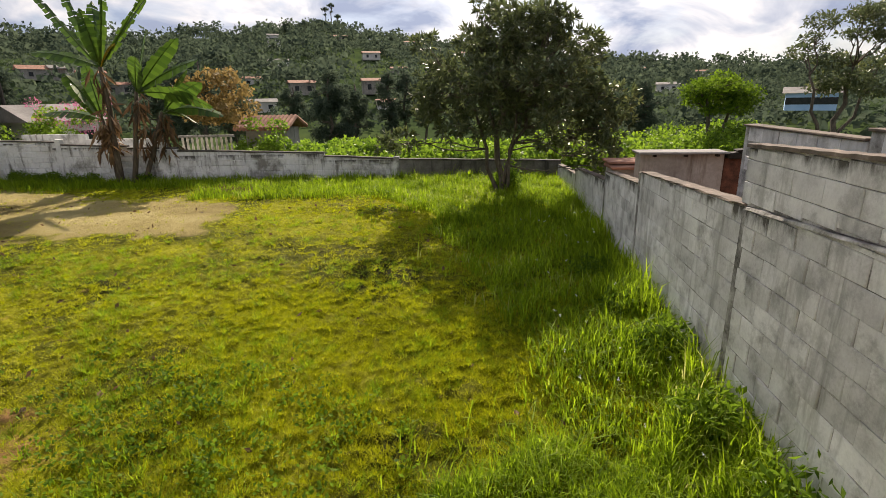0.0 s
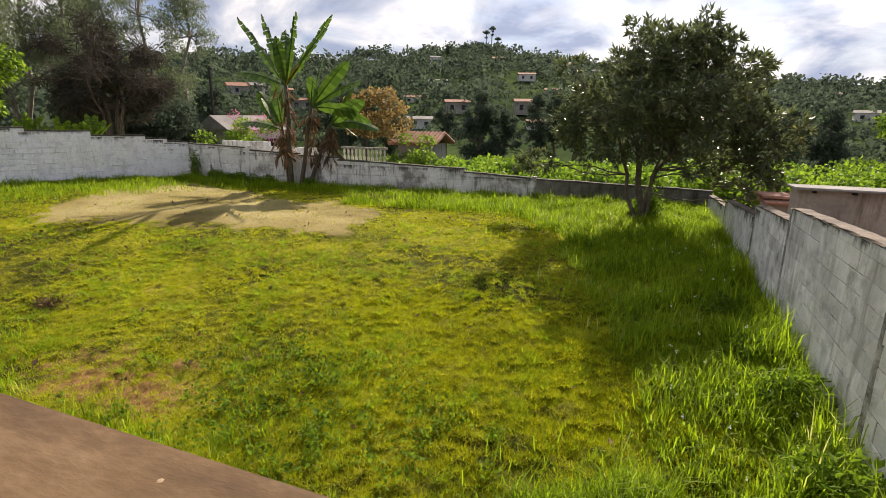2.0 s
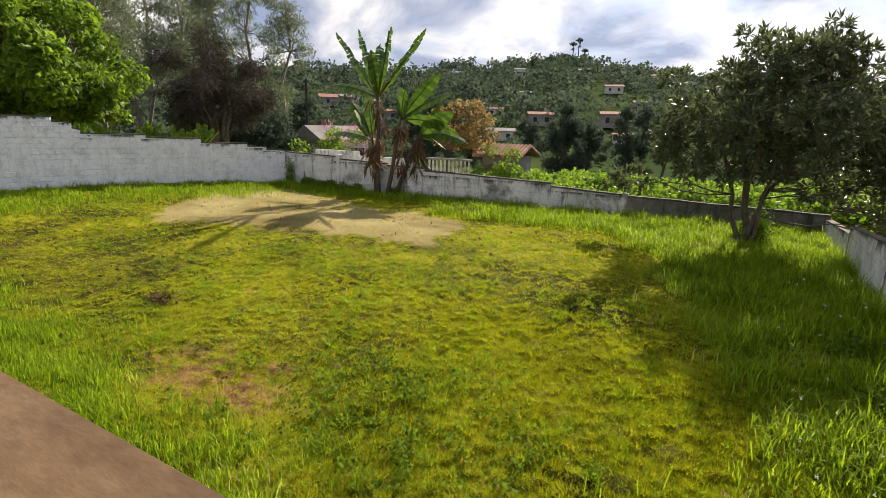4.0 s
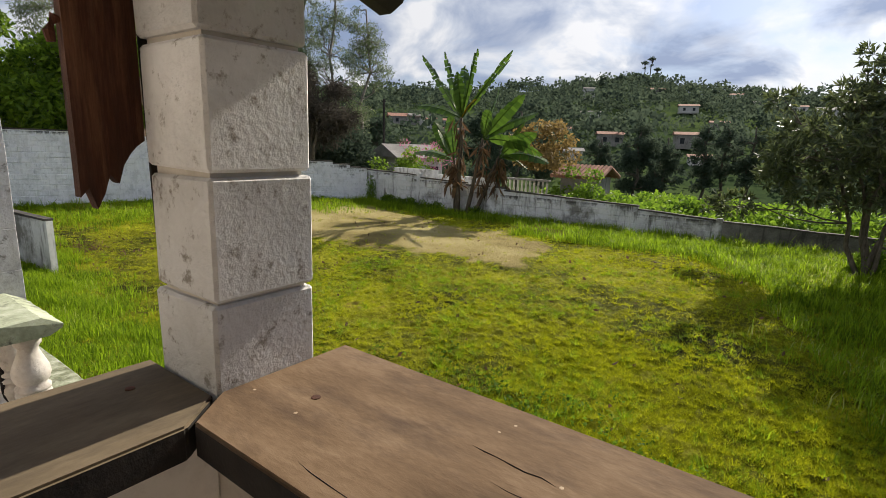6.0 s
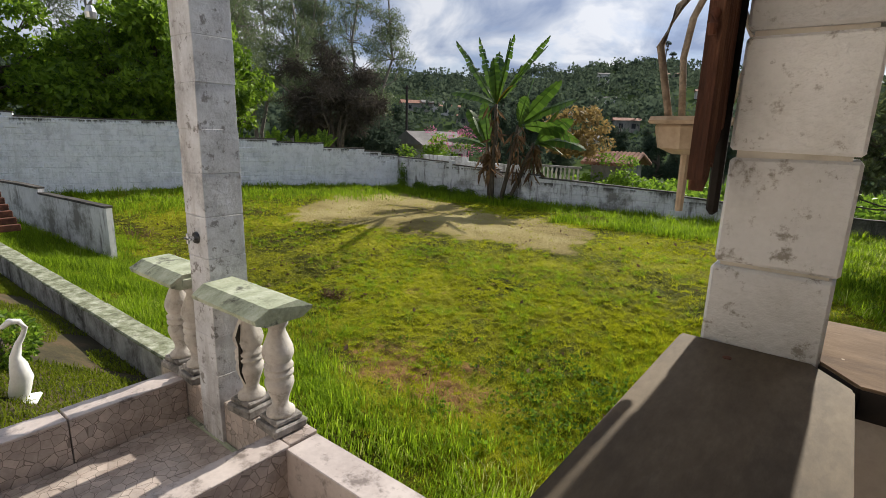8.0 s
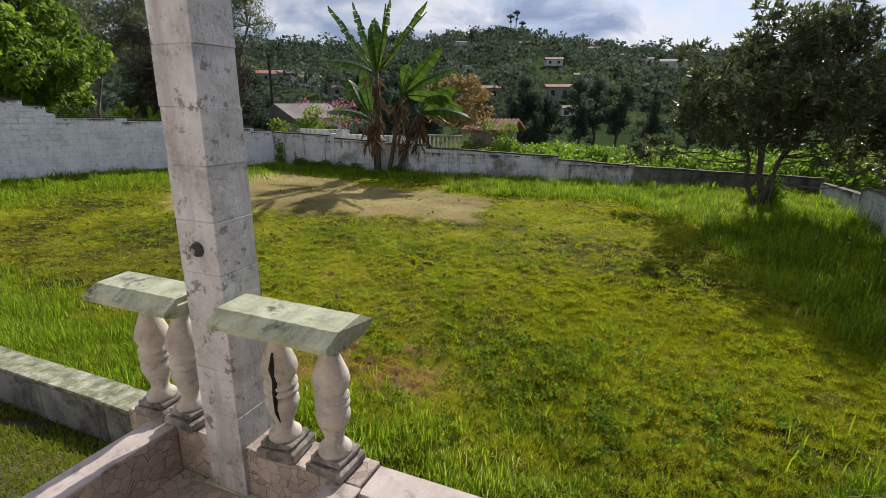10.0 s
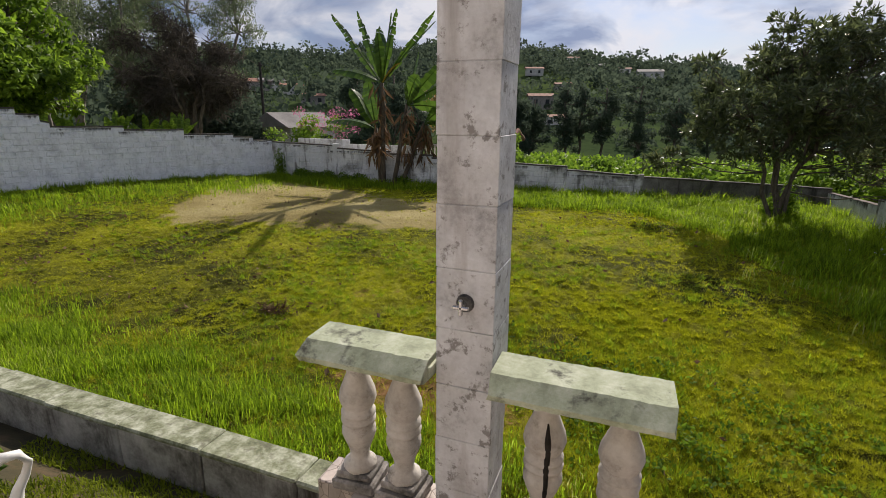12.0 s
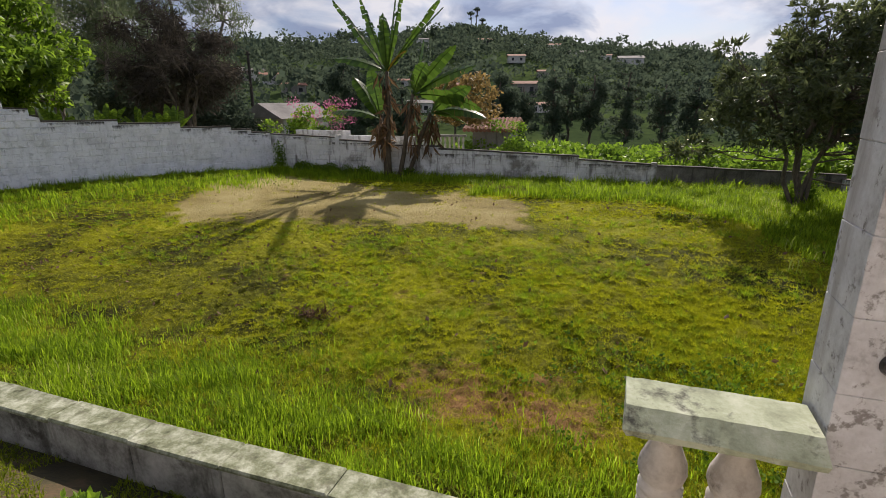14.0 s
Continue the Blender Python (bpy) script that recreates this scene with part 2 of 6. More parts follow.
M["palebark"] = mat("pale_bark", [(0.3, (0.13, 0.115, 0.10)), (0.7, (0.33, 0.30, 0.26))], 4, 0.95, 0.6, 25, stretch=(3, 3, 0.8), bump_dist=0.02)
M["banstem"] = mat("banana_stem", [(0.3, (0.035, 0.027, 0.018)), (0.5, (0.085, 0.066, 0.044)), (0.75, (0.17, 0.14, 0.09))], 5, 0.85, 0.6, 25, stretch=(3, 3, 0.7), bump_dist=0.01)
M["clay"] = mat("clay_tiles", [(0.3, (0.16, 0.075, 0.05)), (0.6, (0.34, 0.17, 0.115)), (0.8, (0.45, 0.29, 0.22))], 2, 0.9, 0.4, 14, coords="World")
M["housewall"] = mat("painted_render", [(0.3, (0.46, 0.44, 0.42)), (0.7, (0.62, 0.60, 0.58))], 0.6, 0.9, 0.2, 8, coords="World")
M["greywall"] = mat("grey_render", [(0.3, (0.20, 0.185, 0.165)), (0.7, (0.36, 0.34, 0.31))], 0.6, 0.9, 0.2, 8, drip=(0.11, 0.10, 0.09), coords="World")
M["bluewall"] = mat("blue_paint", [(0.3, (0.25, 0.42, 0.66)), (0.7, (0.36, 0.53, 0.75))], 0.6, 0.8, 0.1, 8)
M["sheetroof"] = mat("fibre_cement", [(0.3, (0.13, 0.12, 0.115)), (0.7, (0.28, 0.265, 0.25))], 0.7, 0.9, 0.2, 8, coords="World")
M["darkvoid"] = mat("dark_window", [(0.3, (0.015, 0.017, 0.02)), (0.7, (0.035, 0.038, 0.04))], 2, 0.2, 0.0, 8)
M["pole"] = mat("dark_pole", [(0.3, (0.02, 0.018, 0.016)), (0.7, (0.05, 0.045, 0.04))], 3, 0.9, 0.3, 20)
M["shedwall"] = mat("stained_render", [(0.3, (0.20, 0.165, 0.145)), (0.55, (0.33, 0.285, 0.25)), (0.75, (0.42, 0.375, 0.335))], 1.6, 0.92, 0.4, 18, drip=(0.16, 0.12, 0.095), coords="World")
M["soil"] = mat("red_soil", [(0.3, (0.13, 0.065, 0.03)), (0.7, (0.30, 0.17, 0.085))], 5, 0.95, 0.6, 30, coords="World")
M["deadleaf"] = leafmat("dead_leaf", (0.06, 0.035, 0.02), (0.20, 0.12, 0.06), 0.2, 0.8)
M["ceil"] = mat("roof_boards", [(0.3, (0.10, 0.06, 0.035)), (0.7, (0.20, 0.125, 0.075))], 3, 0.8, 0.3, 20, stretch=(8, 1, 1))
M["grass"] = leafmat("grass_blades", (0.12, 0.145, 0.004), (0.54, 0.57, 0.014), 0.58, 0.6, 0.25, tip=(0.46, 0.42, 0.07))
M["tallgrass"] = leafmat("tall_grass_blades", (0.038, 0.09, 0.005), (0.33, 0.475, 0.020), 0.62, 0.6, 0.14, tip=(0.45, 0.46, 0.14))
M["weed"] = leafmat("weed_leaves", (0.035, 0.08, 0.008), (0.16, 0.26, 0.02), 0.5, 0.65, 0.12)
M["loquat"] = leafmat("dark_leathery_leaves", (0.036, 0.052, 0.022), (0.125, 0.155, 0.06), 0.42, 0.36, 0.5, tip=(0.19, 0.20, 0.07))
M["vine"] = leafmat("vine_leaves", (0.055, 0.12, 0.012), (0.21, 0.33, 0.03), 0.58, 0.5, 0.3)
M["lefttree"] = leafmat("bright_tree_leaves", (0.03, 0.075, 0.012), (0.25, 0.39, 0.03), 0.55, 0.5, 0.3)
M["euca"] = leafmat("eucalyptus_leaves", (0.065, 0.09, 0.045), (0.20, 0.25, 0.12), 0.4, 0.5, 0.3)
M["brownleaf"] = leafmat("brown_twigs", (0.045, 0.04, 0.034), (0.115, 0.10, 0.082), 0.4, 0.9, 0.1)
M["banana"] = leafmat("banana_leaves", (0.024, 0.06, 0.010), (0.095, 0.175, 0.022), 0.38, 0.4, 0.4)
M["bananayellow"] = leafmat("yellow_banana_leaf", (0.36, 0.24, 0.03), (0.50, 0.36, 0.05), 0.5, 0.6, 0.2)
M["ochre"] = leafmat("ochre_leaves", (0.14, 0.10, 0.035), (0.33, 0.23, 0.085), 0.45, 0.6, 0.2)
M["pink"] = leafmat("pink_bracts", (0.36, 0.07, 0.17), (0.60, 0.22, 0.36), 0.5, 0.7, 0.1)
M["pine"] = leafmat("far_pine", (0.042, 0.064, 0.048), (0.125, 0.16, 0.10), 0.4, 0.9, 0.05, vary=0.3, patch=0.3)
# Paler, bluer leaves: the haze of distance is put into this colour.
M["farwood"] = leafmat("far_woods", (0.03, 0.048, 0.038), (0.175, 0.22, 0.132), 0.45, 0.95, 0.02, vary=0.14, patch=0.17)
M["flower"] = leafmat("white_flowers", (0.6, 0.6, 0.55), (0.8, 0.8, 0.76), 0.3, 0.7, 0.1)


def block_variation(m):
    """Each block of its own shade."""
    nt = m.node_tree
    p = nt.nodes["Principled BSDF"]
    src = p.inputs["Base Color"].links[0].from_socket
    oi = nt.nodes.new("ShaderNodeObjectInfo")
    hs = nt.nodes.new("ShaderNodeHueSaturation")
    mr = nt.nodes.new("ShaderNodeMapRange")
    mr.inputs["To Min"].default_value, mr.inputs["To Max"].default_value = 0.82, 1.16
    nt.links.new(oi.outputs["Random"], mr.inputs["Value"])
    nt.links.new(mr.outputs[0], hs.inputs["Value"])
    nt.links.new(src, hs.inputs["Color"])
    nt.links.new(hs.outputs[0], p.inputs["Base Color"])


for _k in ("concrete", "pillar_p"):
    block_variation(M[_k])


def crazy_tile():
    """Tile printed with a broken-stone pattern."""
    m = mat("crazy_paving_tile", [(0.3, (0.33, 0.27, 0.235)), (0.7, (0.52, 0.45, 0.40))], 5, 0.35, 0.1, 40, coords="World", spec=0.5)
    nt = m.node_tree
    N, L = nt.nodes.new, nt.links.new
    p = nt.nodes["Principled BSDF"]
    src = p.inputs["Base Color"].links[0].from_socket
    geo = N("ShaderNodeNewGeometry")
    v = N("ShaderNodeTexVoronoi"); v.feature = "DISTANCE_TO_EDGE"; v.inputs["Scale"].default_value = 21
    v2 = N("ShaderNodeTexVoronoi"); v2.inputs["Scale"].default_value = 21
    L(geo.outputs["Position"], v.inputs["Vector"]); L(geo.outputs["Position"], v2.inputs["Vector"])
    r = ramp(nt, [(0.015, (1, 1, 1)), (0.035, (0, 0, 0))])
    L(v.outputs["Distance"], r.inputs[0])
    hs = N("ShaderNodeHueSaturation")
    mr = N("ShaderNodeMapRange"); mr.inputs["To Min"].default_value, mr.inputs["To Max"].default_value = 0.75, 1.25
    L(v2.outputs["Color"], mr.inputs["Value"]); L(mr.outputs[0], hs.inputs["Value"]); L(src, hs.inputs["Color"])
    mx = N("ShaderNodeMix"); mx.data_type = "RGBA"
    L(r.outputs[0], mx.inputs["Factor"]); L(hs.outputs[0], mx.inputs["A"]); mx.inputs["B"].default_value = (0.19, 0.155, 0.13, 1)
    L(mx.outputs["Result"], p.inputs["Base Color"])
    return m


M["crazy"] = crazy_tile()


def add_mould(m, colour):
    """Black mould that runs down from the coping, where the blocks carry it."""
    nt = m.node_tree
    N, L = nt.nodes.new, nt.links.new
    p = nt.nodes["Principled BSDF"]
    src = p.inputs["Base Color"].links[0].from_socket
    at = N("ShaderNodeAttribute"); at.attribute_name = "mould"
    geo = N("ShaderNodeNewGeometry")
    mp = N("ShaderNodeMapping"); mp.inputs["Scale"].default_value = (4, 4, 1.2)
    n = N("ShaderNodeTexNoise"); n.inputs["Scale"].default_value = 2.2; n.inputs["Detail"].default_value = 7; n.inputs["Roughness"].default_value = 0.7
    L(geo.outputs["Position"], mp.inputs["Vector"]); L(mp.outputs[0], n.inputs["Vector"])
    mu = N("ShaderNodeMath"); mu.operation = "MULTIPLY"
    L(at.outputs["Fac"], mu.inputs[0]); L(n.outputs["Fac"], mu.inputs[1])
    r = ramp(nt, [(0.26, (0, 0, 0)), (0.46, (1, 1, 1))])
    L(mu.outputs[0], r.inputs[0])
    mx = N("ShaderNodeMix"); mx.data_type = "RGBA"
    L(r.outputs[0], mx.inputs["Factor"]); L(src, mx.inputs["A"]); mx.inputs["B"].default_value = (*colour, 1)
    L(mx.outputs["Result"], p.inputs["Base Color"])


for _k in ("whitewall", "backwall", "concrete"):
    add_mould(M[_k], (0.09, 0.085, 0.075))


def gnoise(x, y, s, seed=0.0):
    """Smooth noise in numpy, about -1 to 1."""
    a = x * s + seed * 1.7
    b = y * s - seed * 2.3
    return (np.sin(a * 1.3 + 1.7 * np.sin(b * 0.9 + seed)) + np.sin(b * 1.7 + 1.3 * np.sin(a * 1.1 - seed)) + 0.6 * np.sin(2.3 * a - 1.9 * b + seed) + 0.5 * np.sin(3.1 * b + 2.7 * a)) / 3.1


def vnoise(x, y, s, seed=0):
    """Smooth lattice noise in numpy, 0 to 1."""
    table = np.random.default_rng(1000 + seed).uniform(size=(97, 89))
    a, b = np.asarray(x) * s + 500.3, np.asarray(y) * s + 300.7
    i, j = np.floor(a).astype(int), np.floor(b).astype(int)
    u, v = a - i, b - j
    u, v = u * u * (3 - 2 * u), v * v * (3 - 2 * v)
    g = lambda p, q: table[p % 97, q % 89]
    return (g(i, j) * (1 - u) + g(i + 1, j) * u) * (1 - v) + (g(i, j + 1) * (1 - u) + g(i + 1, j + 1) * u) * v


def sand_mask(x, y):
    """1 on the bare dry patch, 0 on the lawn: widest by the far corner, with ragged edges."""
    near = np.interp(x, [-18.6, -15.8, -13.5, -11.2, -8.8, -6.6], [14.0, 8.7, 8.75, 9.7, 9.9, 10.3])
    far = np.interp(x, [-18.6, -17.6, -12.3, -8.5, -7.1, -6.4], [14.2, 16.5, 14.8, 14.3, 13.6, 11.4])
    d = np.minimum(np.minimum(y - near, far - y), np.minimum((x + 18.8) * 0.8, (-6.2 - x) * 0.8))
    n = 0.9 * (vnoise(x, y, 1.1, 3) - 0.5) + 0.7 * (vnoise(x, y, 3.3, 5) - 0.5)
    return np.clip((d + n) * 1.3 + 0.15, 0, 1)


def thatch(x, y):
    """The trodden middle of the lawn, where soil and dull thatch show between the tufts."""
    return np.exp(-(((x + 8.0) / 4.8) ** 2 + ((y - 6.4) / 2.3) ** 2))


def soil_spots(x, y):
    return np.exp(-(((x + 5.4) / 1.9) ** 2 + ((y - 3.55) / 0.85) ** 2))


def relief(x, y):
    """Small lumps and hollows of the turf."""
    k = 1 - 0.75 * sand_mask(x, y)
    return k * (0.030 * (vnoise(x, y, 4.2, 21) - 0.5) + 0.050 * (vnoise(x, y, 9.5, 22) - 0.5) + 0.062 * (vnoise(x, y, 17.0, 23) - 0.5))


def ground_z(x, y):
    """Height of the lawn: rises from the house, banks up at the sides and to the kerb."""
    z = 0.12 + 0.33 * np.clip((y - 4.0) / 6.5, 0, 1)
    z = z + 0.30 * np.clip((-15.0 - x) / 6.0, 0, 1.6) * np.clip((19 - y) / 4.0, 0, 1)
    z = z + 0.55 * np.clip((3.4 - y) / 2.4, 0, 1) ** 1.3 * np.clip((-4.0 - x) / 1.2, 0, 1)
    z = z + 0.25 * np.clip((x - 1.2) / 1.1, 0, 1) * np.clip((12 - y) / 5, 0, 1)
    z = z + 0.025 * gnoise(x, y, 0.9, 1) + 0.012 * gnoise(x, y, 3.1, 2)
    return z


def lawn_material():
    """Short turf seen from above: olive and yellow-green, worn to red soil in spots, bare straw-coloured earth on the dry patch."""
    m = bpy.data.materials.new("lawn")
    m.use_nodes = True
    nt = m.node_tree
    N, L = nt.nodes.new, nt.links.new
    p = nt.nodes["Principled BSDF"]
    p.inputs["Roughness"].default_value = 0.95
    p.inputs["Specular IOR Level"].default_value = 0.1
    geo = N("ShaderNodeNewGeometry")
    a = N("ShaderNodeTexNoise"); a.inputs["Scale"].default_value = 0.55; a.inputs["Detail"].default_value = 6
    b = N("ShaderNodeTexNoise"); b.inputs["Scale"].default_value = 26; b.inputs["Detail"].default_value = 6; b.inputs["Roughness"].default_value = 0.75
    for n in (a, b):
        L(geo.outputs["Position"], n.inputs["Vector"])
    ad = N("ShaderNodeMath"); ad.operation = "MULTIPLY_ADD"; ad.inputs[1].default_value = 0.5
    sb = N("ShaderNodeMath"); sb.operation = "SUBTRACT"; sb.inputs[1].default_value = 0.25
    L(a.outputs["Fac"], sb.inputs[0]); L(b.outputs["Fac"], ad.inputs[0]); L(sb.outputs[0], ad.inputs[2])
    turf = ramp(nt, [(0.32, (0.036, 0.036, 0.008)), (0.44, (0.11, 0.118, 0.010)), (0.56, (0.24, 0.245, 0.010)), (0.70, (0.38, 0.38, 0.022))])
    L(ad.outputs[0], turf.inputs[0])
    sand = ramp(nt, [(0.3, (0.20, 0.155, 0.055)), (0.5, (0.34, 0.275, 0.105)), (0.7, (0.45, 0.375, 0.17))])
    L(ad.outputs[0], sand.inputs[0])
    at = N("ShaderNodeAttribute"); at.attribute_name = "bare"
    at2 = N("ShaderNodeAttribute"); at2.attribute_name = "worn"
    c = N("ShaderNodeTexNoise"); c.inputs["Scale"].default_value = 3.2; c.inputs["Detail"].default_value = 7; c.inputs["Roughness"].default_value = 0.7
    L(geo.outputs["Position"], c.inputs["Vector"])
    mask = N("ShaderNodeMath"); mask.operation = "MULTIPLY_ADD"; mask.inputs[1].default_value = 1.1
    mm = N("ShaderNodeMath"); mm.operation = "ADD"; mm.inputs[1].default_value = -0.75
    L(at.outputs["Fac"], mask.inputs[0]); L(c.outputs["Fac"], mm.inputs[0]); L(mm.outputs[0], mask.inputs[2])
    mr = ramp(nt, [(0.05, (0, 0, 0)), (0.62, (1, 1, 1))])
    L(mask.outputs[0], mr.inputs[0])
    m1 = N("ShaderNodeMix"); m1.data_type = "RGBA"
    L(mr.outputs[0], m1.inputs["Factor"]); L(turf.outputs[0], m1.inputs["A"]); L(sand.outputs[0], m1.inputs["B"])
    w = N("ShaderNodeMath"); w.operation = "MULTIPLY_ADD"; w.inputs[1].default_value = 0.5
    wm = N("ShaderNodeMath"); wm.operation = "ADD"; wm.inputs[1].default_value = -0.42
    L(at2.outputs["Fac"], w.inputs[0]); L(c.outputs["Fac"], wm.inputs[0]); L(wm.outputs[0], w.inputs[2])
    wr = ramp(nt, [(0.34, (0, 0, 0)), (0.54, (1, 1, 1))])
    L(w.outputs[0], wr.inputs[0])
    m2 = N("ShaderNodeMix"); m2.data_type = "RGBA"
    L(wr.outputs[0], m2.inputs["Factor"]); L(m1.outputs["Result"], m2.inputs["A"]); m2.inputs["B"].default_value = (0.34, 0.19, 0.08, 1)
    L(m2.outputs["Result"], p.inputs["Base Color"])
    bp = N("ShaderNodeBump"); bp.inputs["Strength"].default_value = 1.0; bp.inputs["Distance"].default_value = 0.12
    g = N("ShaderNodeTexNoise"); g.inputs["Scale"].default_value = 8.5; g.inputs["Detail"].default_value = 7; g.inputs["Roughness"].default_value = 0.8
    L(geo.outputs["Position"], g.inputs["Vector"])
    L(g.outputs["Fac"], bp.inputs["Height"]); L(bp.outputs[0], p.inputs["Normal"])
    # Hollows of the bump noise darkened: shade between tufts put into the colour.
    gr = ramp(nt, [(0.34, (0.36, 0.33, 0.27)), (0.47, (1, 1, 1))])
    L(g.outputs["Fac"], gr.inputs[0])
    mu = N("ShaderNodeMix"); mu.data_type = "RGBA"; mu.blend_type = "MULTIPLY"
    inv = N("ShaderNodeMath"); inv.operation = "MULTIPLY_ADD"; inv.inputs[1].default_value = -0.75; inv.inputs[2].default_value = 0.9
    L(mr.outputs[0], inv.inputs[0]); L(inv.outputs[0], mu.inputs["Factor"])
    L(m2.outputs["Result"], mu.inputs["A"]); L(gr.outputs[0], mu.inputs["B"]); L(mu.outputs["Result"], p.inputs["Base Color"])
    return m


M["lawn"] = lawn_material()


# ---- building helpers ----
def mesh_of(name, verts, faces, material, smooth=False):
    """A mesh from numpy arrays: verts (n, 3), faces (m, k) with k corners each."""
    verts, faces = np.asarray(verts, np.float32), np.asarray(faces, np.int32)
    me = bpy.data.meshes.new(name)
    me.vertices.add(len(verts))
    me.vertices.foreach_set("co", verts.ravel())
    k = faces.shape[1]
    me.loops.add(faces.size)
    me.loops.foreach_set("vertex_index", faces.ravel())
    me.polygons.add(len(faces))
    me.polygons.foreach_set("loop_start", np.arange(0, faces.size, k, dtype=np.int32))
    me.polygons.foreach_set("loop_total", np.full(len(faces), k, np.int32))
    me.polygons.foreach_set("use_smooth", np.full(len(faces), smooth))
    me.update()
    me.validate()
    me.materials.append(material)
    return me


def bm_mesh(name, bm, material, smooth=False):
    me = bpy.data.meshes.new(name)
    bm.normal_update()
    bm.to_mesh(me)
    bm.free()
    for p in me.polygons:
        p.use_smooth = smooth
    me.materials.append(material)
    return me


def part(name, bm, material, parent, label="", smooth=False):
    ob = new(name, bm_mesh(name, bm, material, smooth) if isinstance(bm, bmesh.types.BMesh) else bm)
    ob.parent = parent
    if label:
        ob["label"] = label
    return ob


def empty(name, at=(0, 0, 0), rz=0.0):
    ob = new(name)
    ob.matrix_basis = pose(*at, 0, 0, rz)
    return ob


def box(bm, lo, hi, bevel=0.0, wobble=0.0):
    """Adds a box with bevelled edges, its corners a little uneven."""
    lo, hi = Vector(lo), Vector(hi)
    r = bmesh.ops.create_cube(bm, size=1)
    vs = r["verts"]
    for v in vs:
        v.co = Vector([lo[i] + (v.co[i] + 0.5) * (hi[i] - lo[i]) + random.uniform(-wobble, wobble) for i in range(3)])
    if bevel:
        bmesh.ops.bevel(bm, geom=list({e for v in vs for e in v.link_edges}), offset=bevel, segments=1, affect="EDGES")
    return bm


def boxed(lo, hi, bevel=0.0, wobble=0.0):
    return box(bmesh.new(), lo, hi, bevel, wobble)


def tube(bm, path, radii, sides=8):
    """Adds a tapered tube along a path."""
    path = [Vector(p) for p in path]
    rings = []
    for i, p in enumerate(path):
        d = (path[min(i + 1, len(path) - 1)] - path[max(i - 1, 0)]).normalized()
        s = d.cross(Vector((0.31, 0.93, 0.2)) if abs(d.z) > 0.9 else Vector((0, 0, 1))).normalized()
        u = s.cross(d)
        rings.append([bm.verts.new(p + radii[i] * (math.cos(6.2832 * k / sides) * s + math.sin(6.2832 * k / sides) * u)) for k in range(sides)])
    for a, b in zip(rings, rings[1:]):
        for k in range(sides):
            bm.faces.new((a[k], a[(k + 1) % sides], b[(k + 1) % sides], b[k]))
    bm.faces.new(rings[0][::-1])
    bm.faces.new(rings[-1])
    return bm


def lathe(bm, profile, sides=14, at=(0, 0, 0)):
    rings = [[bm.verts.new((at[0] + r * math.cos(6.2832 * k / sides), at[1] + r * math.sin(6.2832 * k / sides), at[2] + z)) for k in range(sides)] for r, z in profile]
    for a, b in zip(rings, rings[1:]):
        for k in range(sides):
            bm.faces.new((a[k], a[(k + 1) % sides], b[(k + 1) % sides], b[k]))
    bm.faces.new(rings[0][::-1])
    bm.faces.new(rings[-1])
    return bm


rng = np.random.default_rng(7)


def unit(v):
    return v / np.maximum(np.linalg.norm(v, axis=-1, keepdims=True), 1e-6)


def blades(pos, height, width, lean, heading=None):
    """Grass: each blade is a bent strip of two quads ending in a point (5 verts, one quad and two triangles kept as tris)."""
    n = len(pos)
    h = np.broadcast_to(height, n)[:, None]
    w = np.broadcast_to(width, n)[:, None]
    a = rng.uniform(0, 6.283, n) if heading is None else heading
    d = np.stack([np.cos(a), np.sin(a), np.zeros(n)], 1)
    b = a + rng.uniform(-0.6, 0.6, n) + 1.57
    s = np.stack([np.cos(b), np.sin(b), np.zeros(n)], 1)
    up = np.array([0, 0, 1.0])
    le = np.broadcast_to(lean, n)[:, None] * rng.uniform(0.3, 1.3, (n, 1))
    mid = pos + h * 0.55 * up + d * h * le * 0.3
    tip = pos + h * up * (1 - 0.35 * le) + d * h * le
    v = np.stack([pos - s * w, pos + s * w, mid + s * w * 0.8, mid - s * w * 0.8, tip], 1).reshape(-1, 3)
    i = np.arange(n)[:, None] * 5
    f = np.concatenate([i + np.array([[0, 1, 2]]), i + np.array([[0, 2, 3]]), i + np.array([[3, 2, 4]])], 0)
    return v, f


def leaves(pos, size, droop=0.3, aspect=0.4, normal=None, jitter=1.0):
    """Leaves: a folded diamond of two triangles each, set at random about a direction."""
    n = len(pos)
    s = np.broadcast_to(size, n)[:, None]
    d = unit(rng.normal(size=(n, 3)) * jitter + (0 if normal is None else normal) + np.array([0, 0, -droop]))
    q = unit(np.cross(d, rng.normal(size=(n, 3))))
    k = np.cross(d, q)
    tip = pos + d * s
    mid = pos + d * s * 0.5
    v = np.stack([pos, mid + q * s * aspect * 0.5 + k * s * 0.08, tip, mid - q * s * aspect * 0.5 + k * s * 0.08], 1).reshape(-1, 3)
    i = np.arange(n)[:, None] * 4
    f = np.concatenate([i + np.array([[0, 1, 2]]), i + np.array([[0, 2, 3]])], 0)
    return v, f


def ball_points(n, centre, radii, shell=0.5):
    """Points in an ellipsoid, more of them near its skin."""
    d = unit(rng.normal(size=(n, 3)))
    r = rng.uniform(shell, 1.0, (n, 1)) ** 0.6
    return np.asarray(centre) + d * r * np.asarray(radii), d


def join(chunks):
    vs, fs, o = [], [], 0
    for v, f in chunks:
        vs.append(v)
        fs.append(f + o)
        o += len(v)
    return np.concatenate(vs), np.concatenate(fs)


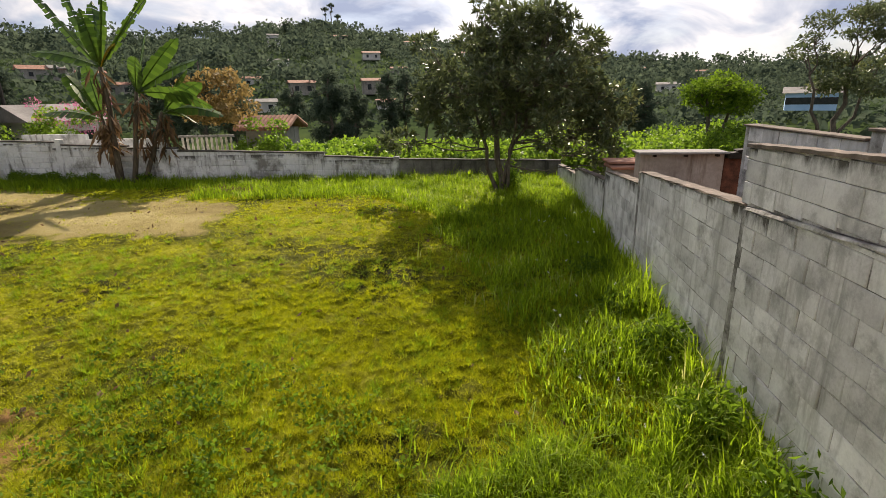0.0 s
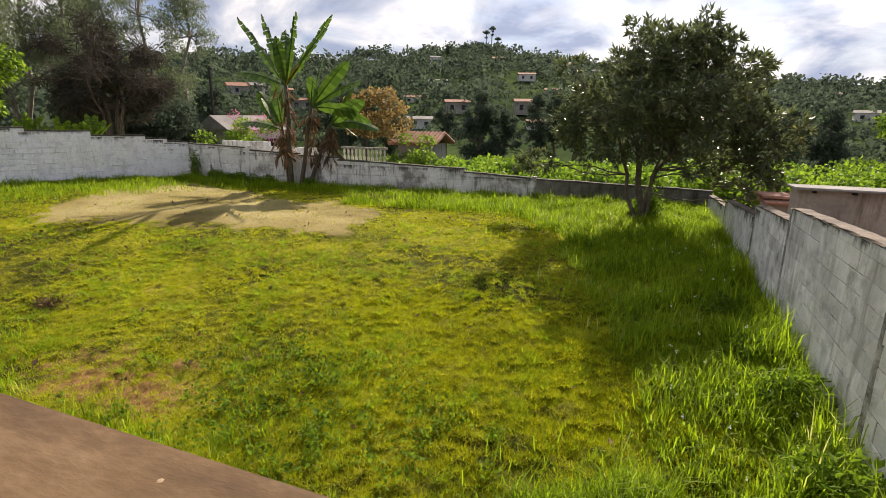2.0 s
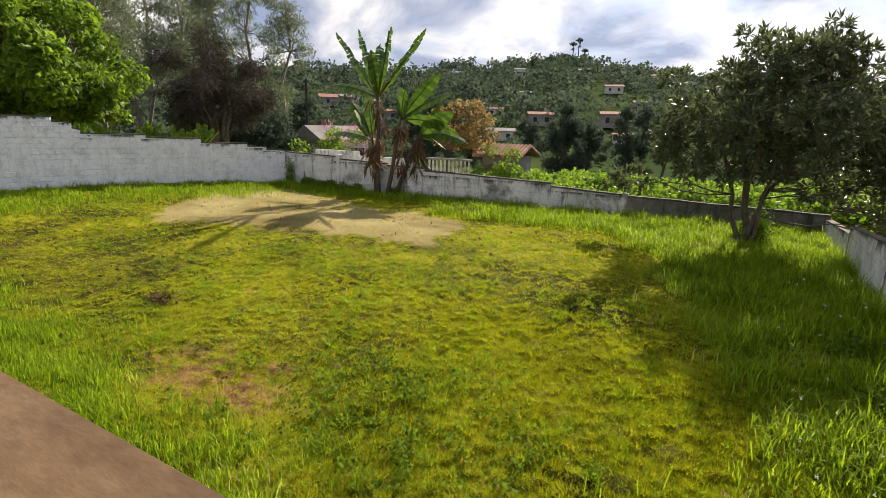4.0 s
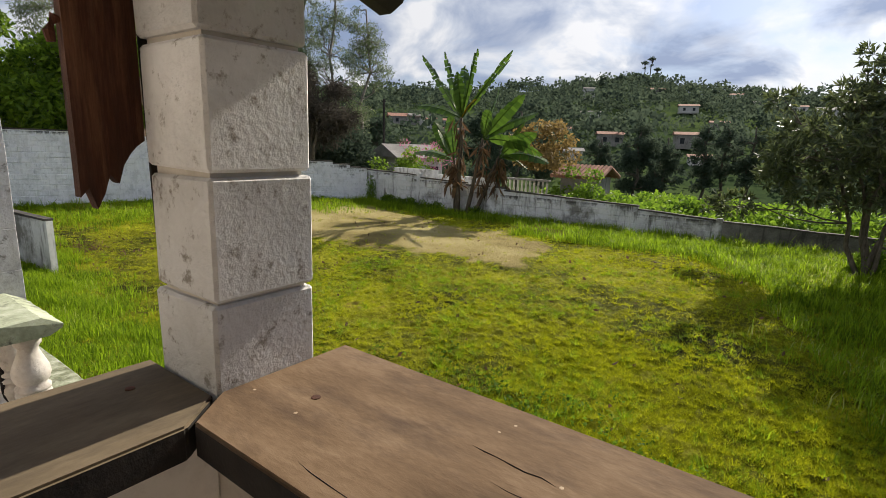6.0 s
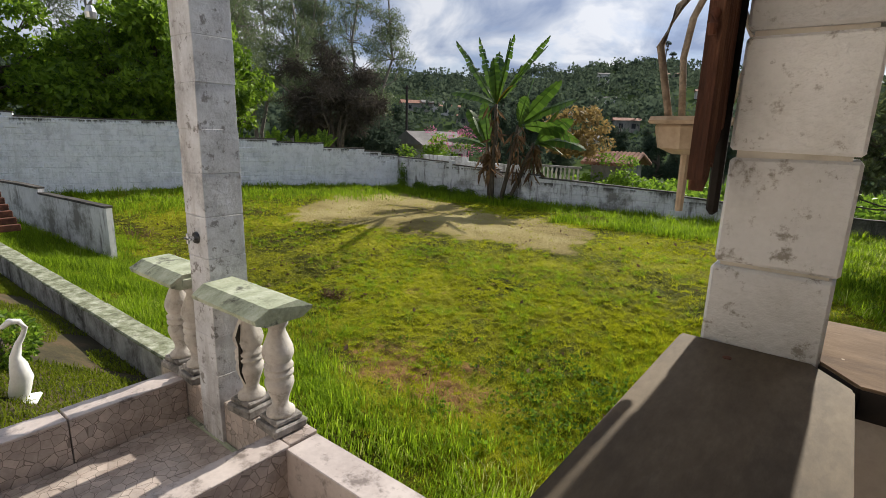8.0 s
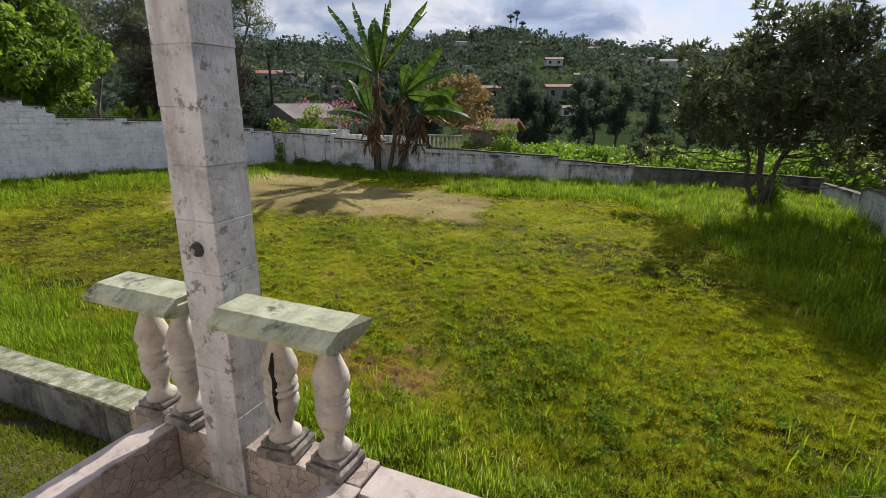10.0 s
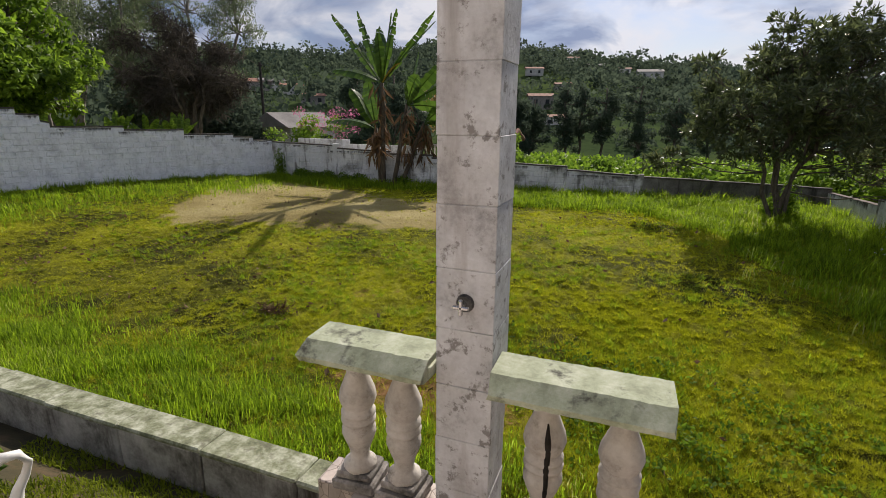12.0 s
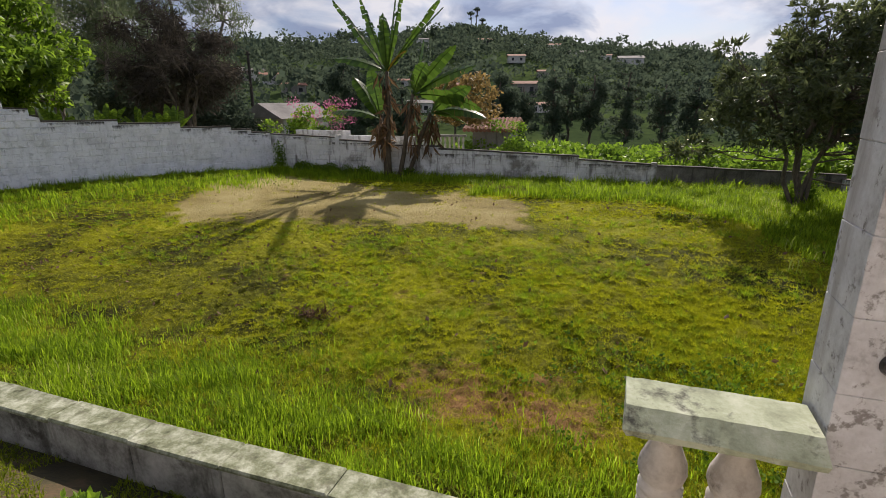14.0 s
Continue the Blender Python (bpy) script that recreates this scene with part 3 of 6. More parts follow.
# ---- ground ----
def lawn():
    xs = np.concatenate([np.linspace(-30, -24, 12), np.arange(-23.9, -12, 0.075), np.arange(-12, 2.52, 0.045)])
    ys = np.concatenate([np.arange(0.3, 9.0, 0.045), np.arange(9.0, 18.62, 0.075)])
    X, Y = np.meshgrid(xs, ys)
    Z = ground_z(X, Y) + relief(X, Y)
    v = np.stack([X, Y, Z], -1).reshape(-1, 3)
    nx, ny = len(xs), len(ys)
    i = (np.arange(ny - 1)[:, None] * nx + np.arange(nx - 1)[None]).reshape(-1, 1)
    f = i + np.array([[0, 1, nx + 1, nx]])
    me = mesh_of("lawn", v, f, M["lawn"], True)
    bare = sand_mask(X, Y).ravel()
    worn = (0.95 * soil_spots(X, Y) + 0.45 * thatch(X, Y) + 0.6 * np.exp(-(((X + 19.5) / 1.6) ** 2 + ((Y - 9.5) / 2.5) ** 2))).ravel()
    for k, arr in (("bare", bare), ("worn", worn)):
        me.attributes.new(k, "FLOAT", "POINT").data.foreach_set("value", arr.astype(np.float32))
    tagged(new("lawn", me), "mown green lawn with worn soil spots and a bare dry patch", "lawn", kind="structure")


lawn()

BACK_A, BACK_B = Vector((2.4, 18.41, 0)), Vector((-18.6, 17.2, 0))
LEFT_B = Vector((-27.3, -1.65, 0))


def stepped_wall(name, a, b, steps, z0, thick, material, cap, label, parent=None, out=1, cap_t=0.05):
    """A wall from a to b whose top goes down in steps: (distance from a, top there, top at the end of this stretch)."""
    d = (b - a)
    ln = d.length
    d.normalize()
    n = Vector((d.y, -d.x, 0)) * out
    root = parent or empty(name)
    for (s0, z, ze), s1 in zip(steps, [s[0] for s in steps[1:]] + [ln]):
        for part_name, lo, t0, t1, zz0, mtl in (("wall_panel", 0, 0, thick, None, material), ("coping", 1, -0.02, thick + 0.02, 1, cap)):
            bm = bmesh.new()
            nseg = max(2, int((s1 - s0) / 0.5))
            ring = []
            for k in range(nseg + 1):
                s = s0 + (s1 - s0) * k / nseg
                top = z + (ze - z) * k / nseg + random.uniform(-0.008, 0.008)
                if zz0 is None:
                    lo_z, hi_z = z0, top
                else:
                    lo_z, hi_z = top, top + cap_t + random.uniform(-0.006, 0.01)
                p0, p1 = a + d * s + n * t0, a + d * s + n * t1
                ring.append([bm.verts.new((p.x, p.y, q)) for p, q in ((p0, lo_z), (p1, lo_z), (p1, hi_z), (p0, hi_z))])
            for r0, r1 in zip(ring, ring[1:]):
                for k in range(4):
                    bm.faces.new((r0[k], r0[(k + 1) % 4], r1[(k + 1) % 4], r1[k]))
            bm.faces.new(ring[0][::-1]); bm.faces.new(ring[-1])
            bmesh.ops.recalc_face_normals(bm, faces=bm.faces)
            part(part_name, bm, mtl, root)
    return tagged(root, label, "wall", kind="structure")


# back wall: from the corner by the tree to the far corner
_len = (BACK_B - BACK_A).length
_at = lambda x: (2.4 - x) / 21.0 * _len
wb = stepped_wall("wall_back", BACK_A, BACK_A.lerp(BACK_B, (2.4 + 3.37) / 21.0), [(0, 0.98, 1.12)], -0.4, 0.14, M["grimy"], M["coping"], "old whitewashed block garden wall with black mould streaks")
_c = BACK_A.lerp(BACK_B, (2.4 + 3.37) / 21.0)
BACK_STEPS = [(0, 1.14, 1.27), (_at(-5.93) - _at(-3.37), 1.38, 1.53), (_at(-11.2) - _at(-3.37), 1.62, 1.64), (_at(-13.0) - _at(-3.37), 1.72, 1.8), (_at(-15.6) - _at(-3.37), 1.9, 2.0)]
stepped_wall("wall_back", _c, BACK_B, BACK_STEPS, -0.4, 0.14, M["backwall"], M["coping"], "", parent=wb)
for _x, _z in ((-3.37, 1.24), (-11.72, 1.86), (-15.5, 2.02)):
    _p = BACK_A.lerp(BACK_B, (2.4 - _x) / 21.0)
    part("pilaster", boxed((_p.x - 0.1, _p.y - 0.03, -0.4), (_p.x + 0.1, _p.y + 0.16, _z), 0.01, 0.004), M["backwall"], wb)

# left wall: steps up away from the far corner
_d = (LEFT_B - BACK_B).normalized()
_s = lambda x: (BACK_B.x - x) / -_d.x
LEFT_STEPS = [(0, 2.05, 2.1), (_s(-18.95), 2.22, 2.24), (_s(-19.3), 2.36, 2.4), (_s(-20.1), 2.58, 2.6), (_s(-20.95), 2.72, 2.76), (_s(-21.85), 2.9, 2.95), (_s(-21.95), 3.15, 3.18), (_s(-22.2), 3.35, 3.39), (_s(-24.67), 3.52, 3.55), (_s(-25.0), 3.72, 3.74)]
wl = stepped_wall("wall_left", BACK_B, LEFT_B, LEFT_STEPS, -0.4, 0.14, M["whitewall"], M["coping"], "whitewashed concrete block garden wall stepping down the slope", out=1)

# right wall of bare blocks
RX = 2.3
RIGHT = [(0.2, 4.80, 2.55, 2.25), (4.86, 8.21, 2.27, 2.085), (8.30, 10.66, 1.895, 1.745), (10.75, 14.4, 1.555, 1.295), (14.5, 18.45, 1.12, 0.88)]   # y from, y to, top there
wr = empty("wall_right")
tagged(wr, "bare grey concrete block garden wall with dark mortar joints", "wall", kind="structure")


def top_at(y):
    for y0, y1, z0, z1 in RIGHT:
        if y0 <= y <= y1:
            return z0 + (z1 - z0) * (y - y0) / (y1 - y0)
    return 1.5


for _y0, _y1, _z0, _z1 in RIGHT:
    bm = bmesh.new()
    r = [[bm.verts.new(p) for p in ((RX + 0.012, y, -0.4), (RX + 0.14, y, -0.4), (RX + 0.14, y, z), (RX + 0.012, y, z))] for y, z in ((_y0, _z0), (_y1, _z1))]
    for k in range(4):
        bm.faces.new((r[0][k], r[0][(k + 1) % 4], r[1][(k + 1) % 4], r[1][k]))
    bm.faces.new(r[0][::-1]); bm.faces.new(r[1])
    bmesh.ops.recalc_face_normals(bm, faces=bm.faces)
    part("wall_panel", bm, M["mortar"], wr)
    bm = bmesh.new()
    n = int((_y1 - _y0) / 0.15) + 1
    r = []
    for k in range(n + 1):
        y = _y0 + (_y1 - _y0) * k / n
        z = _z0 + (_z1 - _z0) * k / n
        t = 0.018 + random.uniform(-0.004, 0.006) + (0.008 * random.random() if _y0 < 4 else 0)
        r.append([bm.verts.new(p) for p in ((RX - 0.012, y, z), (RX + (0.17 if _y0 > 4 else 0.028), y, z), (RX + (0.17 if _y0 > 4 else 0.028), y, z + t), (RX - 0.010 + random.uniform(-0.012, 0.010) + (0.008 if _y0 < 4 else 0), y, z + t))])
    for a, b in zip(r, r[1:]):
        for k in range(4):
            bm.faces.new((a[k], a[(k + 1) % 4], b[(k + 1) % 4], b[k]))
    bm.faces.new(r[0][::-1]); bm.faces.new(r[-1])
    bmesh.ops.recalc_face_normals(bm, faces=bm.faces)
    part("coping" if _y0 > 4 else "mortar_bed", bm, M["redcoping"] if _y0 > 4 else M["mortar"], wr)
for _y, _z in ((4.83, 2.26), (8.255, 2.09), (10.705, 1.74), (14.45, 1.29)):
    part("pilaster", boxed((RX - 0.006, _y - 0.045, -0.4), (RX + 0.15, _y + 0.045, _z), 0.012, 0.010), M["stainedmortar"], wr)

# the near stretch carries an upper wall, set a little back
UX = RX + 0.018
wu = empty("upper_wall")
tagged(wu, "pale block extension on top of the near garden wall", "wall", kind="structure")
up_lo = lambda y: 2.25 + (4.8 - y) * 0.0652 + 0.028
up_hi = lambda y: 2.795 + (4.95 - y) * 0.044


def sloped(x0, x1, y0, y1, lo, hi, steps=24, rough=0.0):
    """A slab along y whose foot and top follow two lines."""
    bm = bmesh.new()
    rings = []
    for k in range(steps + 1):
        y = y0 + (y1 - y0) * k / steps
        w = random.uniform(-rough, rough)
        rings.append([bm.verts.new(p) for p in ((x0 + w, y, lo(y)), (x1, y, lo(y)), (x1, y, hi(y) + w), (x0 + w, y, hi(y) + w))])
    for a, b in zip(rings, rings[1:]):
        for k in range(4):
            bm.faces.new((a[k], a[(k + 1) % 4], b[(k + 1) % 4], b[k]))
    bm.faces.new(rings[0][::-1]); bm.faces.new(rings[-1])
    bmesh.ops.recalc_face_normals(bm, faces=bm.faces)
    return bm


part("wall_panel", sloped(UX + 0.012, UX + 0.14, 0.2, 4.95, up_lo, lambda y: up_hi(y) - 0.002), M["mortar"], wu)
part("coping", sloped(UX - 0.02, UX + 0.16, 0.2, 4.96, up_hi, lambda y: up_hi(y) + 0.03, 40, 0.005), M["redcoping"], wu)

# block wall of the next plot, higher, with a step
w = empty("neighbour_wall")
tagged(w, "grey concrete block wall of the neighbouring plot", "wall", kind="structure")
for _y0, _y1, _z in ((2.0, 5.38, 2.89), (5.385, 7.9, 2.79)):
    part("wall_panel", boxed((3.612, _y0, -0.4), (3.74, _y1, _z)), M["mortar"], w)
    part("coping", boxed((3.57, _y0, _z), (3.77, _y1, _z + 0.03), 0.006, 0.004), M["redcoping"], w)
    for c in range(4):
        zz = _z - 0.2 * (c + 1)
        yy = _y0 + (0.2 if c % 2 else 0.0)
        while yy + 0.39 < _y1:
            g = random.uniform(-0.003, 0.003)
            part("block", boxed((3.6 + g, yy + 0.005, zz + 0.005), (3.65, yy + 0.392, zz + 0.193), 0.004), M["concrete"], w)
            yy += 0.4

# shed roof and gable of the neighbour
shed = empty("neighbour_shed", (2.48, 9.0, 0))
tagged(shed, "low rendered shed with a thin sheet roof behind the wall", "shed")
part("wall", boxed((0, 0, -0.4), (1.36, 0.3, 2.275), 0.01), M["shedwall"], shed)
part("roof", boxed((-0.05, -0.14, 2.28), (1.38, 0.35, 2.315), 0.008, 0.010), M["sheetroof"], shed)
for k in range(3):
    part("rafter_end", boxed((0.2 + 0.5 * k, -0.09, 2.235), (0.245 + 0.5 * k, -0.002, 2.277), 0.004), M["blackwood"], shed)
part("side_wall", boxed((1.37, 0.02, -0.4), (1.86, 0.3, 2.20), 0.012, 0.006), M["rust"], shed)
part("beam", boxed((1.385, -0.12, 2.205), (1.80, 0.2, 2.30), 0.02, 0.02), M["blackwood"], shed)
part("broken_board", boxed((1.50, -0.16, 2.305), (1.76, 0.05, 2.36), 0.012, 0.02), M["blackwood"], shed)
lean = empty("tiled_lean_to", (2.5, 11.0, 0))
tagged(lean, "red clay tiled lean-to roof just behind the wall", "roof")
part("roof", boxed((0, 0.4, 1.80), (1.2, 1.2, 1.85), 0.01, 0.01), M["clay"], lean)
part("roof_edge", boxed((0, 0.1, 1.715), (1.2, 0.9, 1.765), 0.01, 0.01), M["clay"], lean)
part("wall", boxed((0.1, 0.3, -0.4), (1.1, 1.1, 1.71)), M["greywall"], lean)


# ---- veranda ----
def veranda():
    f = empty("veranda_floor")
    tagged(f, "raised tiled veranda floor slab of the house", "floor", kind="structure")
    part("slab", boxed((-1.55, -3.6, -0.4), (4.6, 0.02, 1.895)), M["tile_top"], f)
    part("slab", boxed((-6.4, -3.6, -0.4), (-1.55, -1.22, 1.895)), M["tile_top"], f)
    w = new("house_wall", bm_mesh("house_wall", boxed((-6.4, -3.75, -0.4), (4.6, -3.6, 5.2)), M["plaster"]))
    tagged(w, "cream plastered house wall behind the veranda", "wall", kind="structure")
    bm = bmesh.new()
    vs = [bm.verts.new(p) for p in ((-1.62, 0.42, 3.74), (4.6, 0.42, 3.74), (4.6, -3.7, 5.2), (-1.62, -3.7, 5.2), (-1.62, 0.42, 3.80), (4.6, 0.42, 3.80), (4.6, -3.7, 5.26), (-1.62, -3.7, 5.26))]
    for q in ((0, 1, 2, 3), (7, 6, 5, 4), (0, 4, 5, 1), (1, 5, 6, 2), (2, 6, 7, 3), (3, 7, 4, 0)):
        bm.faces.new([vs[i] for i in q])
    bmesh.ops.recalc_face_normals(bm, faces=bm.faces)
    tagged(new("ceiling", bm_mesh("ceiling", bm, M["ceil"])), "sloping dark boarded veranda roof", "roof", kind="structure")
    r = new("rafter", bm_mesh("rafter", tube(bmesh.new(), [(-1.42, -1.2, 4.20), (-1.42, -0.2, 3.88), (-1.42, 0.16, 3.755), (-1.42, 0.36, 3.69)], [0.06, 0.062, 0.06, 0.055], 10), M["blackwood"], True))
    tagged(r, "dark weathered round rafter end under the eave", "rafter", kind="structure")


veranda()


def block_pillar(name, x0, y0, w, d, z0, z1, first, material, label, course=0.2, gap=0.009, bevel=0.009, core=None, jog=0.003, inset=0.012):
    """A square pillar of stacked hollow blocks with recessed joints. first: height of one joint."""
    root = empty(name)
    tagged(root, label, "pillar", kind="structure")
    part("core", boxed((x0 + inset, y0 + inset, z0), (x0 + w - inset, y0 + d - inset, z1)), core or material, root)
    z = first - course * math.ceil((first - z0) / course)
    while z < z1:
        a, b = max(z + gap / 2, z0), min(z + course - gap / 2, z1)
        j = random.uniform(-jog, jog)
        k = random.uniform(-jog, jog)
        if b - a > 0.03:
            part("block", boxed((x0 + j, y0 + k, a), (x0 + w + j, y0 + d + k, b), bevel * 0.6, jog * 0.8), material, root)
        z += course
    return root


block_pillar("veranda_pillar", -1.51, -0.135, 0.19, 0.19, -0.3, 4.05, 3.314, M["pillar_p"], "cream painted concrete block pillar of the veranda", core=M["plaster"])
block_pillar("shower_pillar", -3.825, -0.02, 0.19, 0.19, 0.0, 4.6, 3.116, M["pillar_q"], "tall white block pillar with peeling paint and a shower pipe", gap=0.002, bevel=0.0025, jog=0.0012, inset=0.004)


def rails():
    def plank(name, pts, z1, t, material, label):
        bm = bmesh.new()
        lo = [bm.verts.new((x, y, z1 - t)) for x, y in pts]
        hi = [bm.verts.new((x, y, z1)) for x, y in pts]
        bm.faces.new(lo[::-1]); bm.faces.new(hi)
        n = len(pts)
        for k in range(n):
            bm.faces.new((lo[k], lo[(k + 1) % n], hi[(k + 1) % n], hi[k]))
        bmesh.ops.recalc_face_normals(bm, faces=bm.faces)
        bmesh.ops.bevel(bm, geom=list(bm.edges), offset=0.004, segments=2, affect="EDGES")
        me = bm_mesh(name, bm, material)
        # Sides and underside turned black: shade below the top is put into the colour.
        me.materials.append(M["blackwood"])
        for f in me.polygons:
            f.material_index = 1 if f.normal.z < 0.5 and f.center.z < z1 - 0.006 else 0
        return tagged(new(name, me), label, "handrail")
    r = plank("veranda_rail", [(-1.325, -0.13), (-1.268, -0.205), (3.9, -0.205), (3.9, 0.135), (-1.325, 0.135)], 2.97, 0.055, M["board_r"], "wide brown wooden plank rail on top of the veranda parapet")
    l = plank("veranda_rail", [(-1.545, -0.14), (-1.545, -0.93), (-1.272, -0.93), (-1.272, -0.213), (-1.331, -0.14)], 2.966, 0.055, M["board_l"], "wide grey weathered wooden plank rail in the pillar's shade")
    for ob, x, y in ((r, -1.195, -0.045), (l, -1.45, -0.215)):
        bm = lathe(bmesh.new(), [(0.0075, 0.0), (0.0075, 0.002), (0.004, 0.0025)], 12, (x, y, 2.969 if ob is r else 2.965))
        part("bolt", bm, M["rust"], ob, "rusty bolt head")
    rc = random.Random(21)
    for k in range(16):
        x, y = rc.uniform(-1.12, 0.4), rc.uniform(-0.19, 0.02)
        ln, n = rc.uniform(0.05, 0.22), 6
        pth = [(x + ln * i / n, y - 0.05 * ln * i / n + rc.uniform(-0.0025, 0.0025), 2.9698) for i in range(n + 1)]
        part("crack", tube(bmesh.new(), pth, [0.0003] + [rc.uniform(0.0007, 0.0014) for _ in range(n - 1)] + [0.0003], 4), M["blackwood"], r, "fine dark split in the wood")
    for k in range(9):
        x, y = rc.uniform(-1.3, 0.2), rc.uniform(-0.18, 0.1)
        part("scuff", lathe(bmesh.new(), [(rc.uniform(0.003, 0.006), 0.0), (0.002, 0.0008)], 6, (x, y, 2.9695)), M["potwood"], r, "pale chip in the wood")
    p = empty("parapet")
    tagged(p, "cream plastered low wall under the veranda rails", "wall", kind="structure")
    part("corner_pier", boxed((-1.335, -0.146, 1.9), (-1.05, 0.05, 2.912), 0.006, 0.003), M["plaster"], p)
    part("side_wall", boxed((-1.50, -0.90, 1.9), (-1.312, -0.148, 2.908), 0.006, 0.003), M["plaster"], p)
    # The bearer is an added beam, black for the shade under the rail.
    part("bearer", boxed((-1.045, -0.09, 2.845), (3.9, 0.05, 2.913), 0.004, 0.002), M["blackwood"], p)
    for k in range(6):
        x = -0.25 + 0.75 * k
        part("post", boxed((x, -0.07, 1.9), (x + 0.1, 0.03, 2.843), 0.006), M["plaster"], p)


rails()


def baluster(x, y, z0, z1, broken=False):
    h = z1 - z0
    root = empty("baluster", (x, y, z0), random.uniform(-6, 6))
    tagged(root, "cracked turned concrete baluster with the iron rod showing" if broken else "stained turned concrete baluster under a mossy cap", "baluster", group="shower balusters")
    part("base", box(boxed((-0.085, -0.085, 0), (0.085, 0.085, 0.045), 0.008, 0.003), (-0.07, -0.07, 0.045), (0.07, 0.07, 0.075), 0.008, 0.003), M["base_grime"], root)
    pr = [(0.062, 0.075), (0.060, 0.098), (0.040, 0.118), (0.034, 0.140), (0.040, 0.17), (0.052, 0.205), (0.062, 0.240), (0.061, 0.262), (0.048, 0.282), (0.061, 0.290), (0.063, 0.305), (0.050, 0.315),
          (0.061, 0.324), (0.062, 0.338), (0.049, 0.350), (0.060, 0.372), (0.067, 0.400), (0.063, 0.430), (0.050, 0.468), (0.037, 0.505), (0.034, 0.525), (0.047, 0.545), (0.048, h)]
    sc = h / 0.58
    part("shaft", lathe(bmesh.new(), [(r * 1.06, min(z * sc, h) if z != h else h) for r, z in pr], 20), M["baluster"], root, smooth=True)
    if broken:
        part("crack", tube(bmesh.new(), [(0.010, -0.036, 0.15), (0.013, -0.056, 0.21), (0.015, -0.062, 0.25), (0.012, -0.056, 0.30), (0.016, -0.058, 0.35), (0.014, -0.066, 0.40), (0.011, -0.050, 0.46)], [0.003, 0.009, 0.008, 0.011, 0.009, 0.012, 0.003], 6), M["blackwood"], root, "dark open crack")
    return root


for _x, _b in ((-4.175, False), (-3.985, False), (-3.47, True), (-3.23, False)):
    baluster(_x, 0.06, 1.972, 2.514, _b)


def cap(x0, x1, seats, joint, label):
    """A mossy coping with a ridged top, on square seats over the balusters."""
    root = empty("balustrade_cap", (0, 0, 0))
    tagged(root, label, "coping")
    bm = bmesh.new()
    sec = [(-0.07, 2.532), (-0.116, 2.552), (-0.120, 2.571), (-0.055, 2.609), (0.09, 2.614), (0.163, 2.574), (0.160, 2.556), (0.11, 2.532)]
    n = 22
    rings = []
    for k in range(n):
        x = x0 + (x1 - x0) * k / (n - 1)
        rings.append([bm.verts.new((x + (random.uniform(-0.008, 0.008) if k in (0, n - 1) else 0), y + random.uniform(-0.0016, 0.0016), z + random.uniform(-0.0014, 0.0014))) for y, z in sec])
    for a, b in zip(rings, rings[1:]):
        for k in range(len(sec)):
            bm.faces.new((a[k], a[(k + 1) % len(sec)], b[(k + 1) % len(sec)], b[k]))
    bm.faces.new(rings[0][::-1]); bm.faces.new(rings[-1])
    bmesh.ops.recalc_face_normals(bm, faces=bm.faces)
    part("slab", bm, M["moss_cap"], root)
    for x in seats:
        part("seat", boxed((x - 0.06, 0.0, 2.512), (x + 0.06, 0.12, 2.545), 0.008, 0.004), M["baluster"], root, "pale mortar seat over a baluster")
    part("mortar_joint", boxed((joint - 0.007, -0.06, 2.545), (joint + 0.007, 0.10, 2.585), 0.003, 0.002), M["moss_cap"], root, "mossy mortar where the cap meets the pillar")


cap(-4.30, -3.837, (-4.175, -3.985), -3.838, "green mossy concrete balustrade cap with a chipped end")
cap(-3.625, -3.105, (-3.47, -3.23), -3.624, "green mossy concrete balustrade cap beside the pillar")


def shower_tray():
    t = empty("shower_tray")
    tagged(t, "tiled outdoor shower tray with raised kerbs", "shower tray", kind="structure")
    part("plinth", boxed((-4.34, 0.0, 0.0), (-3.09, 0.155, 1.968), 0.004), M["crazy"], t, "brown broken-stone patterned tiles")
    part("ledge", boxed((-3.085, -0.02, 0.0), (-1.56, 0.15, 1.955), 0.004), M["tile_top"], t, "plain pinkish beige tiles")
    part("tray_floor", boxed((-4.02, -1.2, 0.2), (-3.22, -0.002, 1.74)), M["crazy"], t)
    for nm, x0, x1 in (("kerb", -4.16, -4.025), ("kerb", -3.215, -3.08)):
        for y0, y1 in ((-0.55, -0.004), (-1.21, -0.556)):
            k = part(nm, boxed((x0, y0, 0.2), (x1, y1, 1.956), 0.002), M["crazy"], t)
            part("top_tile", boxed((x0 - 0.004, y0 + 0.002, 1.957), (x1 + 0.004, y1 - 0.002, 1.972), 0.003), M["tile_top"], k)
    part("moss_line", boxed((-4.01, -0.03, 1.741), (-3.23, -0.003, 1.752), 0.004, 0.004), M["moss_cap"], t, "green moss in the corner joint")


shower_tray()


